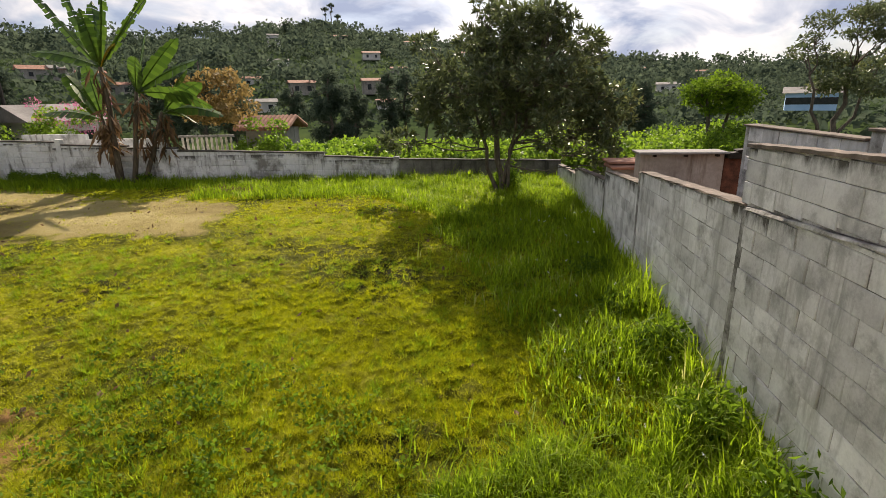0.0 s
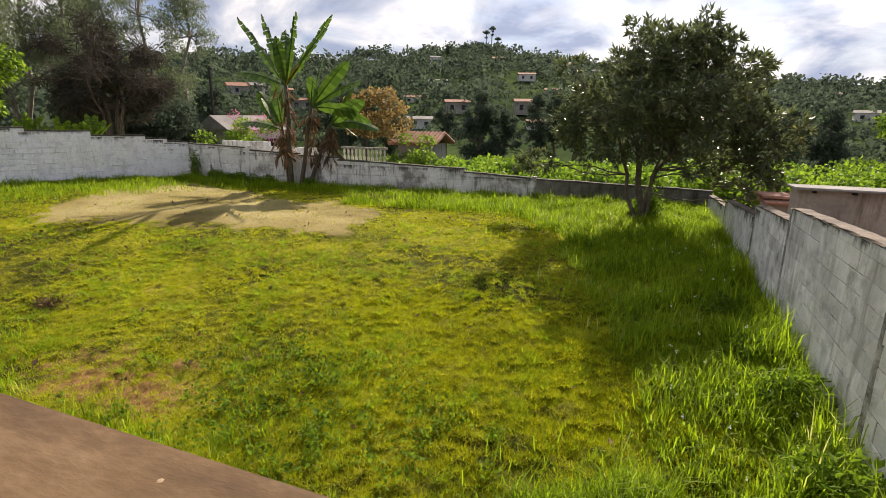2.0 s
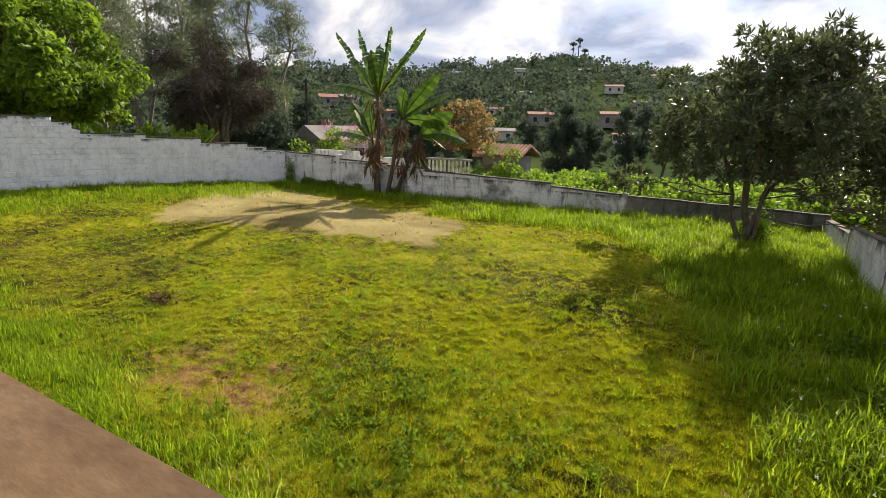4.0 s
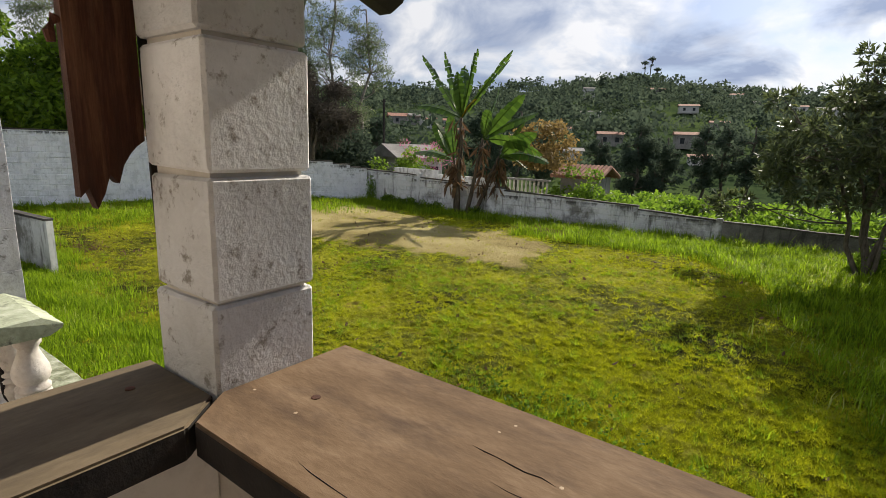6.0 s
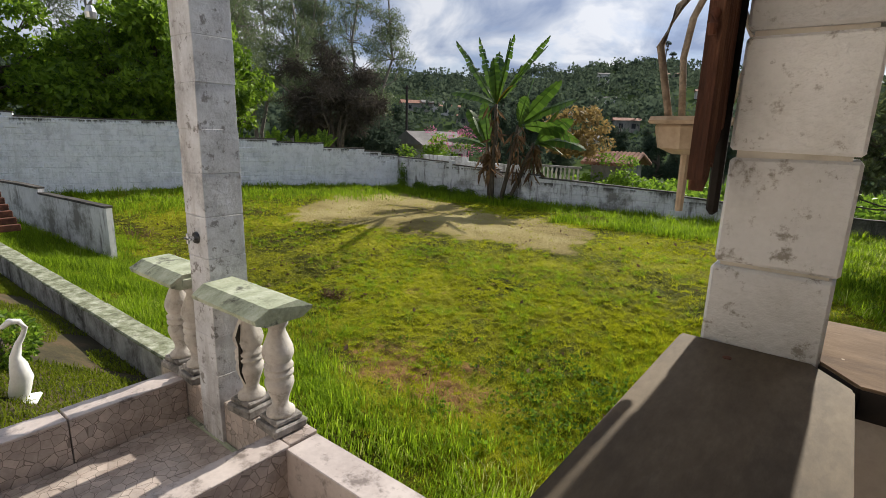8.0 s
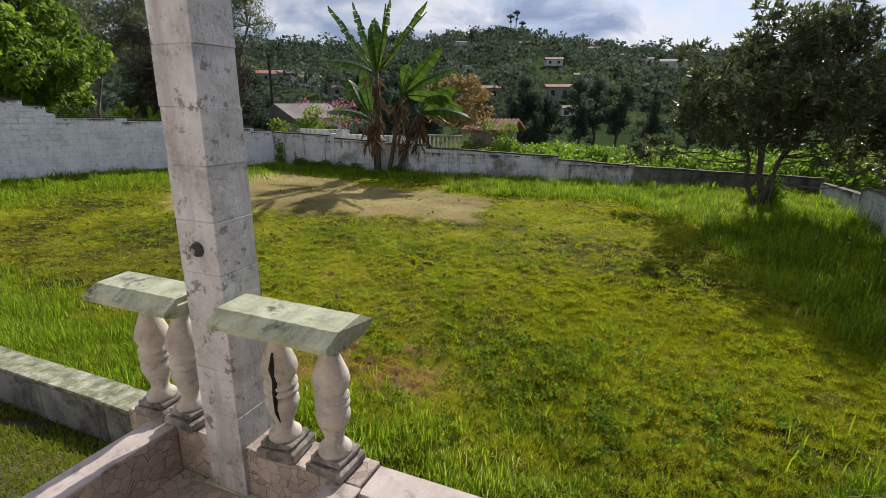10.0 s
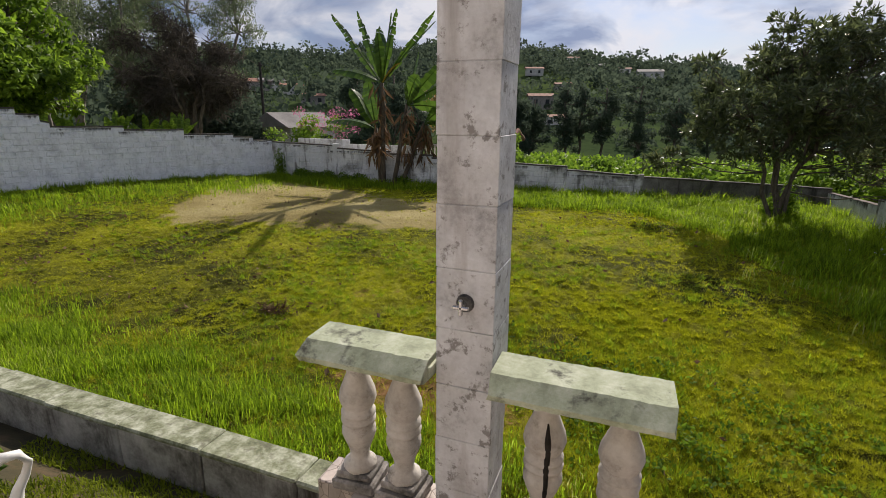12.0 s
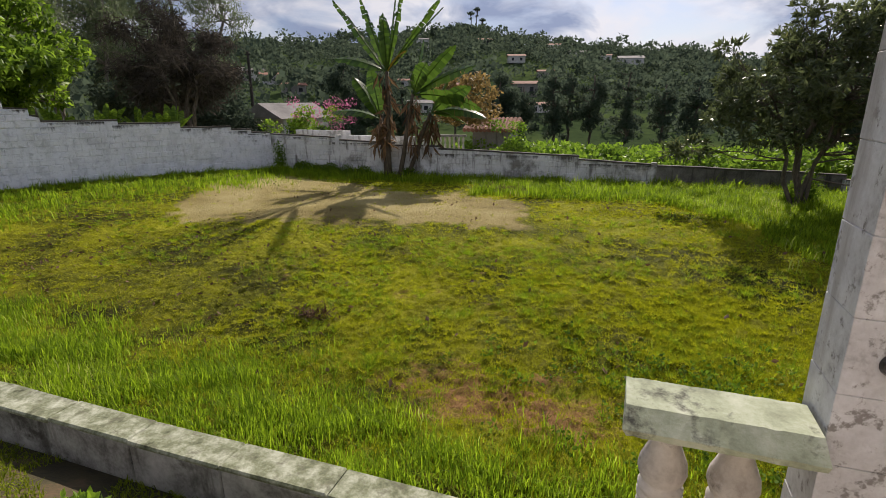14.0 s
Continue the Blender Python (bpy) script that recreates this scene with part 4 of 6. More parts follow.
def plumbing():
    s = empty("shower_head", (-3.73, -0.02, 3.87))
    tagged(s, "grey metal shower arm and head on the white pillar", "shower")
    part("arm", tube(bmesh.new(), [(0.0, 0.0, 0.0), (0.0, -0.06, 0.004), (-0.12, -0.14, 0.02), (-0.22, -0.20, 0.02), (-0.27, -0.23, -0.005), (-0.285, -0.24, -0.05)], [0.012, 0.011, 0.011, 0.011, 0.011, 0.011], 10), M["pipe"], s, smooth=True)
    part("flange", tube(bmesh.new(), [(0, 0.0, 0), (0, -0.03, 0.002)], [0.018, 0.016], 12), M["pipe"], s)
    part("nozzle", lathe(bmesh.new(), [(0.022, -0.10), (0.024, -0.075), (0.013, -0.05)], 12, (-0.285, -0.24, 0)), M["pipe"], s)
    t = empty("tap", (-3.727, -0.022, 2.81))
    tagged(t, "chrome shower tap on the white pillar", "tap")
    bm = bmesh.new()
    tube(bm, [(0, 0, 0), (0, -0.012, 0)], [0.030, 0.025], 18)
    part("flange", bm, M["darkmetal"], t, smooth=False)
    part("stem", tube(bmesh.new(), [(0, -0.008, 0), (0, -0.035, 0)], [0.011, 0.010], 12), M["chrome"], t)
    part("handle", box(boxed((-0.026, -0.05, -0.006), (0.026, -0.036, 0.006), 0.003), (-0.006, -0.05, -0.026), (0.006, -0.036, 0.026), 0.003), M["chrome"], t, "bright cross handle")


plumbing()


def hanging_plank():
    """A rotten split plank that hangs beside the pillar, with a black strip for the dark hollow next to it."""
    h = empty("hanging_wood", (-1.54, -0.20, 3.2))
    tagged(h, "rotten reddish brown plank hanging beside the pillar", "plank")
    bm = bmesh.new()
    top, bot, n = 0.95, 0.06, 9
    cols = []
    for k in range(n + 1):
        y = -0.028 + 0.10 * k / n
        b = (0.07, 0.085, 0.05, 0.075, 0.105, 0.09, 0.12, 0.14, 0.15, 0.16)[k]
        groove = 0.004 if k % 2 else 0.0
        cols.append([bm.verts.new((x + (groove if x > 0 else 0), y, z)) for x in (0.012, -0.012) for z in (b, top)])
    for a, b in zip(cols, cols[1:]):
        for q in ((0, 1, 1, 0), (2, 3, 3, 2)):
            bm.faces.new((a[q[0]], a[q[1]], b[q[2]], b[q[3]]))
        bm.faces.new((a[0], b[0], b[2], a[2])); bm.faces.new((a[1], a[3], b[3], b[1]))
    bm.faces.new((cols[0][0], cols[0][2], cols[0][3], cols[0][1])); bm.faces.new((cols[-1][0], cols[-1][1], cols[-1][3], cols[-1][2]))
    bmesh.ops.recalc_face_normals(bm, faces=bm.faces)
    part("plank", bm, M["rottwood"], h)
    # Black strip drawn in place of the unlit hollow.
    part("dark_piece", boxed((0.0, 0.075, 0.0), (0.025, 0.105, 0.9), 0.008, 0.008), M["blackwood"], h, "black strip standing for the dark hollow beside the plank")
    part("hook", tube(bmesh.new(), [(0.0, -0.02, 0.33), (0.0, -0.034, 0.335), (0.0, -0.042, 0.315), (0.0, -0.04, 0.30)], [0.007, 0.008, 0.008, 0.006], 8), M["rust"], h)
    p = empty("hanging_pot", (-1.612, 0.0, 3.305))
    tagged(p, "pale wooden hanging planter held by twisted ropes", "planter")
    part("bowl", lathe(bmesh.new(), [(0.03, 0.0), (0.06, 0.012), (0.07, 0.055), (0.068, 0.06)], 8), M["potwood"], p)
    part("rim", lathe(bmesh.new(), [(0.082, 0.061), (0.086, 0.068), (0.082, 0.076)], 10), M["potwood"], p)
    part("stem", tube(bmesh.new(), [(0, 0, -0.12), (0, 0, -0.001)], [0.008, 0.01], 8), M["potwood"], p)
    for k in range(3):
        a = 2.1 * k
        q = Vector((0.06 * math.cos(a), 0.06 * math.sin(a), 0.074))
        part("rope", tube(bmesh.new(), [q, q * 1.7 + Vector((0, 0, 0.08)), q * 1.1 + Vector((0, 0, 0.2)), Vector((0.02, 0, 0.36)), Vector((0.03, -0.02, 0.62))], [0.008] * 5, 6), M["rope"], p, smooth=True)


hanging_plank()


# ---- kerb and lower garden bed ----
def kerb():
    k = empty("garden_kerb")
    tagged(k, "low mossy concrete block kerb round the garden bed", "kerb", kind="structure")
    x = -15.2
    while x < -4.5:
        ln = 0.78
        z = 1.15 + 0.006 * random.uniform(-1, 1)
        b = part("kerb_block", boxed((x + 0.004, 0.735, 0.5), (x + ln - 0.004, 0.965, z), 0.008, 0.004), M["kerbface"], k)
        part("kerb_top", boxed((x, 0.725, z - 0.002), (x + ln, 0.985, z + 0.035), 0.012, 0.006), M["mosstop"], b)
        x += ln
    xs, ys = np.linspace(-30, -4.3, 60), np.linspace(-6, 0.74, 24)
    X, Y = np.meshgrid(xs, ys)
    Z = 0.84 + np.clip((0.70 - Y) * 0.55, 0, 0.75) + 0.02 * gnoise(X, Y, 1.3, 4)
    i = (np.arange(len(ys) - 1)[:, None] * len(xs) + np.arange(len(xs) - 1)[None]).reshape(-1, 1)
    me = mesh_of("garden_bed", np.stack([X, Y, Z], -1).reshape(-1, 3), i + np.array([[0, 1, len(xs) + 1, len(xs)]]), M["bed"], True)
    tagged(new("garden_bed", me), "dark grassy garden bed beside the house", "garden bed", kind="structure")


M["mosstop"] = mat("mossy_kerb_top", [(0.25, (0.06, 0.062, 0.035)), (0.45, (0.20, 0.215, 0.13)), (0.75, (0.50, 0.51, 0.40))], 9, 0.95, 0.6, 45, bump_dist=0.008, blotch=(0.13, 0.125, 0.085), blotch_scale=11, blotch_edge=(0.52, 0.68), coords="World")
M["bedgrass"] = leafmat("bed_grass_blades", (0.05, 0.08, 0.006), (0.25, 0.30, 0.02), 0.5, 0.7, 0.1)
# Brown soil and turf, darkened further: shade on the bed put into the colour.
M["bed"] = mat("bed_turf", [(0.3, (0.022, 0.019, 0.009)), (0.52, (0.052, 0.043, 0.018)), (0.75, (0.12, 0.072, 0.04))], 2, 0.95, 0.6, 30, coords="World")
kerb()


def swan(x, y, z, rz, s=1.0):
    bm = bmesh.new()
    tube(bm, [(0.0, 0, 0.02), (0.02, 0, 0.10), (0.05, 0, 0.22), (0.04, 0, 0.33), (0.03, 0, 0.40), (0.06, 0, 0.50), (0.10, 0, 0.57), (0.12, 0, 0.63), (0.09, 0, 0.685), (0.03, 0, 0.69), (-0.02, 0, 0.65), (-0.05, 0, 0.63)],
         [0.058, 0.074, 0.076, 0.060, 0.038, 0.025, 0.020, 0.019, 0.022, 0.027, 0.018, 0.005], 12)
    box(bm, (-0.14, -0.10, 0.0), (0.14, 0.10, 0.03), 0.01)
    ob = new("bird_statue", bm_mesh("bird_statue", bm, M["swan"], True))
    ob.matrix_basis = pose(x, y, z, 0, 0, rz) @ Matrix.Scale(s, 4)
    tagged(ob, "white plaster long-necked bird figure on the garden bed", "statue")


swan(-5.54, -0.455, 1.445, 64, 0.85)


low = stepped_wall("low_wall", Vector((-14.7, 3.25, 0)), Vector((-21.4, 2.3, 0)), [(0, 1.36, 1.42), (3.2, 1.55, 1.6)], 0.0, 0.14, M["backwall"], M["coping"], "low stained concrete wall on the bank")
stair = empty("rusty_rack", (-15.4, 1.3, 0.95))
tagged(stair, "rusty brown slatted iron rack leaning by the kerb", "rack")
for k in range(6):
    part("bar", boxed((-0.06 - 0.25 * k, -0.03, 0.12 * k), (0.06 - 0.25 * k, 0.5, 0.12 * k + 0.14), 0.01), M["rust"], stair)
part("rail", tube(bmesh.new(), [(0.1, -0.05, 0.0), (-1.45, -0.05, 0.78)], [0.05, 0.05], 6), M["rust"], stair)


def topiary(x, y, z, r):
    b = empty("bush", (x, y, z))
    tagged(b, "small round clipped bush with yellow-green leaves", "bush")
    q, d = ball_points(1700, (0, 0, r * 0.9), (r, r, r * 0.85), 0.6)
    v, f = leaves(q, rng.uniform(0.03, 0.06, len(q)), 0, 0.6, normal=d * 1.2)
    part("leaves", mesh_of("leaves", v, f, M["lefttree"]), M["lefttree"], b)
    part("stem", tube(bmesh.new(), [(0, 0, -0.05), (0, 0, r)], [0.03, 0.02], 7), M["bark"], b)


topiary(-6.36, -0.36, 1.405, 0.26)


# ---- plants of the garden ----
def not_bare(p):
    return sand_mask(p[:, 0], p[:, 1])


def inside_lot(p, margin=0.05):
    bx = (p[:, 0] - 2.4) / -21.0
    yb = 18.41 - 1.21 * bx
    xl = -18.6 - (17.2 - p[:, 1]) * (8.7 / 18.85)
    return (p[:, 1] < yb - margin) & (p[:, 0] > xl + margin) & (p[:, 0] < RX - margin)


def scatter(n, x0, x1, y0, y1):
    p = np.stack([rng.uniform(x0, x1, n), rng.uniform(y0, y1, n), np.zeros(n)], 1)
    p = p[inside_lot(p) & ~((p[:, 1] < 1.05) & (p[:, 0] < -4.3)) & ~((p[:, 1] < 0.2))]
    p[:, 2] = ground_z(p[:, 0], p[:, 1]) + relief(p[:, 0], p[:, 1]) - 0.008
    return p


def tufts(c, per, spread, h, w, lean):
    """Low tufts: each blade one narrow leaf that leans outwards from the tuft's middle."""
    n = len(c) * per
    p = np.repeat(c, per, 0)
    a = rng.uniform(0, 6.283, n)
    d = np.stack([np.cos(a), np.sin(a), np.zeros(n)], 1)
    r = spread * rng.uniform(0, 1, (n, 1)) ** 0.7
    big = np.repeat(rng.uniform(0.6, 1.5, len(c)), per)[:, None]
    hh = np.broadcast_to(np.repeat(np.broadcast_to(h, len(c)), per), n)[:, None] * rng.uniform(0.6, 1.2, (n, 1)) * big
    ww = np.repeat(np.broadcast_to(w, len(c)), per)[:, None]
    base = p + d * r * big
    b = a + 1.57 + rng.uniform(-0.7, 0.7, n)
    s = np.stack([np.cos(b), np.sin(b), np.zeros(n)], 1)
    tip = base + d * hh * lean * rng.uniform(0.3, 1.5, (n, 1)) + np.array([0, 0, 1.0]) * hh
    v = np.stack([base - s * ww, base + s * ww, tip], 1).reshape(-1, 3)
    return v, np.arange(n * 3).reshape(-1, 3)


def short_grass():
    def thin(p, floor):
        m = vnoise(p[:, 0], p[:, 1], 0.9, 31) * 0.3 + vnoise(p[:, 0], p[:, 1], 5.5, 32) * 0.7 + 0.12 * np.clip(p[:, 0] + 4, 0, 1)
        d = np.clip((m - 0.30) * 3.2, floor, 1) * (1 - 0.95 * np.clip(not_bare(p) * 1.3, 0, 1))
        d = d * (1 - 0.42 * thatch(p[:, 0], p[:, 1])) * (1 - 0.6 * soil_spots(p[:, 0], p[:, 1]) * (vnoise(p[:, 0], p[:, 1], 2.2, 33) > 0.42))
        return p[rng.uniform(size=len(p)) < d]
    far = lambda p: np.clip((p[:, 1] - 3) / 12, 0, 1)
    fine = thin(np.concatenate([scatter(150000, -24, 2.3, 0.2, 18.4), scatter(110000, -10, 2.3, 2.0, 7.5)]), 0.30)
    low = thin(np.concatenate([scatter(36000, -24, 2.3, 0.2, 18.4), scatter(26000, -10, 2.3, 2.0, 8.0), scatter(12000, -4, 2.3, 2.0, 7.0)]), 0.08)
    v, f = join([tufts(fine, 4, 0.030, 0.024 * (1 + 0.3 * far(fine)), 0.0034 + 0.006 * far(fine), 0.9),
                 tufts(low, 11, 0.045, 0.040 * (1 + 0.3 * far(low)), 0.0036 + 0.006 * far(low), 1.0)])
    tagged(new("lawn_grass", mesh_of("lawn_grass", v, f, M["grass"])), "short yellow-green mown grass blades of the lawn", "grass", kind="stuff")


def tall_grass():
    chunks = []

    def add(p, h0, h1, w, lean):
        p[:, 2] = ground_z(p[:, 0], p[:, 1]) - 0.02
        h = rng.uniform(h0, h1, len(p)) * (0.75 + 0.5 * rng.uniform(size=len(p)) ** 2) * np.clip(0.85 + 0.55 * gnoise(p[:, 0], p[:, 1], 2.4, 31) + 0.35 * gnoise(p[:, 0], p[:, 1], 6.1, 33), 0.3, 1.7)
        chunks.append(blades(p, h, w, lean))
    # strip along the back wall: scatter() keeps blades off the kerb and the house
    p = scatter(52000, -18.5, 2.2, 14.2, 18.3)
    yb = 18.41 - 1.21 * (p[:, 0] - 2.4) / -21.0
    band = np.where(p[:, 0] > -9, 3.4 + 0.5 * gnoise(p[:, 0], p[:, 1], 1.0, 2), 1.3 + 0.3 * gnoise(p[:, 0], p[:, 1], 1.4, 2))
    p = p[(yb - p[:, 1]) < band + 0.9 * rng.uniform(size=len(p)) ** 3]
    add(p, 0.16, 0.42, 0.010, 0.6)
    # right side under the tree and along the block wall
    p = scatter(60000, -3.4, 2.28, 2.0, 17.5)
    edge = 1.0 - 0.36 * (p[:, 1] - 4.5) + 0.5 * gnoise(p[:, 0], p[:, 1], 1.1, 4)
    edge = np.maximum(edge, -3.0)
    p = p[(p[:, 0] > edge) | ((p[:, 0] > edge - 1.6) & (rng.uniform(size=len(p)) < 0.16 * (gnoise(p[:, 0], p[:, 1], 2.6, 14) > 0)))]
    edge = np.maximum(1.0 - 0.36 * (p[:, 1] - 4.5) + 0.5 * gnoise(p[:, 0], p[:, 1], 1.1, 4), -3.0)
    p = p[rng.uniform(size=len(p)) < np.clip((p[:, 0] - edge + 1.0) / 1.6, 0.15, 1)]
    add(p, 0.14, 0.40, 0.008, 0.7)
    p = scatter(13000, 0.9, 2.28, 2.0, 15)
    p = p[p[:, 0] > 1.55 + 0.3 * gnoise(p[:, 0], p[:, 1], 1.8, 3)]
    add(p, 0.25, 0.62, 0.007, 0.6)
    # strip at the foot of the house
    p = scatter(62000, -3.2, 2.28, 0.25, 4.9)
    p = p[p[:, 1] < 2.4 + 0.45 * gnoise(p[:, 0], p[:, 1], 1.6, 8) + 1.7 * np.clip((p[:, 0] + 1.3) / 1.2, 0, 1)]
    k = np.where(p[:, 0] < -0.8, 0.5, 0.9)
    add(p, 0.14 * k, 0.42 * k, 0.0055, 0.7)
    p = scatter(700, -1.0, 2.25, 1.8, 7.5)
    p = p[(p[:, 1] < 4.4) | (p[:, 0] > 1.1)]
    add(p, 0.25, 0.45, 0.007, 0.9)
    # along the kerb and the left bank
    p = scatter(150000, -22, -3.0, 0.9, 6.0)
    p = p[p[:, 1] < 2.7 + 0.09 * (-6 - p[:, 0]) + 0.6 * gnoise(p[:, 0], p[:, 1], 1.1, 8) + 0.8 * rng.uniform(size=len(p)) ** 3]
    add(p, 0.08, 0.30, 0.006, 0.55)
    p = scatter(60000, -25, -14, 3.0, 17.2)
    xl = -18.6 - (17.2 - p[:, 1]) * (8.7 / 18.85)
    p = p[(p[:, 0] - xl) < 2.3 + 0.09 * (17 - p[:, 1]) * 1.6 + 0.7 * gnoise(p[:, 0], p[:, 1], 0.9, 5) + 2.0 * rng.uniform(size=len(p)) ** 3]
    add(p, 0.08, 0.32, 0.011, 0.6)
    # tussocks on the lawn
    c = scatter(1500, -19, 1.8, 2.6, 13.5)
    c = c[(sand_mask(c[:, 0], c[:, 1]) < 0.3) & (vnoise(c[:, 0], c[:, 1], 0.8, 41) > 0.36)]
    chunks.append(tufts(c, 30, 0.07, 0.085, 0.0055, 1.0))
    c = scatter(5200, -10, 1.8, 2.2, 9.0)
    c = c[vnoise(c[:, 0], c[:, 1], 1.3, 42) > 0.45]
    chunks.append(tufts(c, 14, 0.04, 0.07, 0.0045, 0.9))
    n = 60000
    p = np.stack([rng.uniform(-13, -4.35, n), rng.uniform(-1.6, 0.72, n), np.zeros(n)], 1)
    p[:, 2] = 0.83 + np.clip((0.70 - p[:, 1]) * 0.55, 0, 0.75)
    p = p[gnoise(p[:, 0], p[:, 1], 1.9, 41) > -0.35]
    p = p[rng.uniform(size=len(p)) < 0.95]
    bv, bf = blades(p, rng.uniform(0.03, 0.085, len(p)), 0.0045, 0.8)
    tagged(new("bed_grass", mesh_of("bed_grass", bv, bf, M["bedgrass"])), "short dark grass of the garden bed", "grass", kind="stuff")
    v, f = join(chunks)
    tagged(new("tall_grass", mesh_of("tall_grass", v, f, M["tallgrass"])), "tall unmown green grass along walls and kerb", "grass", kind="stuff")


def weeds():
    ch = []
    c = scatter(640, -7.0, -0.2, 2.4, 6.0)
    c = c[np.exp(-(((c[:, 0] + 3.0) / 1.9) ** 2 + ((c[:, 1] - 4.1) / 0.85) ** 2)) > rng.uniform(size=len(c))]
    p = np.repeat(c, 16, 0) + rng.normal(size=(len(c) * 16, 3)) * [0.07, 0.07, 0.02]
    p[:, 2] = ground_z(p[:, 0], p[:, 1]) + rng.uniform(0.02, 0.13, len(p))
    ch.append(leaves(p, rng.uniform(0.035, 0.07, len(p)), -0.3, 0.7))
    # shrubs against the right wall and the far corner
    for cx, cy, hh, n in ((2.05, 5.6, 0.55, 900), (2.0, 4.2, 0.5, 700), (1.85, 6.8, 0.4, 700), (1.7, 8.3, 0.4, 600), (2.05, 3.0, 0.7, 260), (-18.0, 16.9, 1.5, 900), (-17.0, 17.0, 0.7, 1500), (-16.4, 17.0, 0.6, 1200), (-15.7, 17.0, 0.65, 1400), (-14.9, 17.0, 0.6, 900), (-14.2, 17.0, 0.6, 1200), (-12.3, 17.2, 0.6, 600), (0.35, 15.5, 0.9, 1500), (0.6, 15.4, 1.3, 700)):
        q, d = ball_points(n, (cx, cy, 0.25 + hh * 0.5), (0.42 if hh < 1 else 0.3, 0.35 if hh < 1 else 0.2, hh * 0.55), 0.1)
        q[:, 2] = np.maximum(q[:, 2], ground_z(q[:, 0], q[:, 1]) + 0.02)
        q = q[inside_lot(q, 0.02)]
        ch.append(leaves(q, rng.uniform(0.05, 0.13, len(q)), -0.1, 0.4))
    # heap of cut stalks by the back wall and dry tuft on the lawn
    v, f = join(ch)
    tagged(new("weeds", mesh_of("weeds", v, f, M["weed"])), "dark broad-leaved weeds on the lawn and by the walls", "weeds", kind="stuff")
    ch = []
    for cx, cy, s, n in ((-8.1, 15.3, 0.45, 700), (-8.7, 4.9, 0.16, 220), (-16.5, 4.6, 0.4, 200)):
        q = np.array([cx, cy, 0]) + rng.normal(size=(n, 3)) * [s, s * 0.5, 0]
        q[:, 2] = ground_z(q[:, 0], q[:, 1]) + rng.uniform(0.0, 0.3, n) * s
        ch.append(leaves(q, rng.uniform(0.08, 0.2, n), -0.4, 0.10))
    q = scatter(420, -19, 1, 3, 14)
    q[:, 2] += 0.03
    ch.append(leaves(q, rng.uniform(0.05, 0.13, len(q)), 0.0, 0.55))
    q = scatter(500, -17.5, -8, 4, 9)
    q[:, 2] += 0.03
    ch.append(leaves(q, rng.uniform(0.05, 0.12, len(q)), 0.0, 0.5))
    v, f = join(ch)
    tagged(new("dry_litter", mesh_of("dry_litter", v, f, M["deadleaf"])), "brown fallen leaves and a heap of dry stalks", "leaf litter", kind="stuff")
    q = scatter(34, 0.6, 2.2, 3.0, 12)
    q[:, 2] += rng.uniform(0.25, 0.5, len(q))
    qq = np.repeat(q, 7, 0) + rng.normal(size=(len(q) * 7, 3)) * 0.008
    v, f = leaves(qq, 0.018, 0, 0.7)
    tagged(new("wild_flowers", mesh_of("wild_flowers", v, f, M["flower"])), "tiny white wild flowers in the tall grass", "flowers", kind="stuff")


short_grass()
tall_grass()
weeds()


def bent(p, q, n=5, wob=0.12, sag=0.0):
    p, q = Vector(p), Vector(q)
    ln = (q - p).length
    out = []
    for k in range(n + 1):
        t = k / n
        o = Vector((random.uniform(-1, 1), random.uniform(-1, 1), random.uniform(-1, 1))) * wob * ln * 0.25 * (1 if 0 < k < n else 0)
        out.append(p.lerp(q, t) + o + Vector((0, 0, -sag * math.sin(3.1416 * t))))
    return out


def tree(name, base, trunks, lobes, leaf_material, bark, label, one_wood=False, leaf=(0.1, 0.2), per=400, aspect=0.35, rosette=0, droop=0.3, shell=0.35, crown="crown"):
    """A tree: trunks (end point, base radius), each lobe (centre, radii) reached by a limb and filled with leaves. All relative to base."""
    root = empty(name, base)
    tagged(root, label, "tree")
    bm = bmesh.new()
    tips = []
    for end, r in trunks:
        path = bent((random.uniform(-0.05, 0.05), random.uniform(-0.05, 0.05), -0.1), end, 6, 0.12)
        tube(bm, path, [r * (1 - 0.6 * k / 6) for k in range(7)], 9)
        tips += path[2:]
    if not one_wood:
        part("trunk", bm, bark, root, smooth=True)
        bm = bmesh.new()
    ch = []
    for c, rad in lobes:
        s = min(tips, key=lambda t: (t - Vector(c)).length + max(0, t.z - c[2]) * 2)
        pth = bent(s, c, 5, 0.25)
        rr = max(0.018, min(r for _, r in trunks) * 0.42)
        tube(bm, pth, [rr * (1 - 0.7 * k / 5) for k in range(6)], 6)
        for _ in range(3):
            e = Vector(c) + Vector([random.uniform(-0.8, 0.8) * q for q in rad])
            tube(bm, bent(pth[3], e, 3, 0.2), [rr * 0.45, rr * 0.3, rr * 0.2, rr * 0.1], 5)
        n = int(per * (rad[0] * rad[1] * rad[2]) ** (1 / 1.5))
        if rosette:
            q, d = ball_points(max(6, n // rosette), c, rad, shell)
            q = np.repeat(q, rosette, 0)
            d = np.repeat(d, rosette, 0)
            ch.append(leaves(q, rng.uniform(*leaf, len(q)), droop, aspect, normal=d * 0.9 + np.array([0, 0, 0.25])))
        else:
            q, d = ball_points(n, c, rad, shell)
            ch.append(leaves(q, rng.uniform(*leaf, len(q)), droop, aspect))
    part("trunk" if one_wood else "branch", bm, bark, root, smooth=True)
    v, f = join(ch)
    part(crown, mesh_of(crown, v, f, leaf_material), leaf_material, root)
    return root


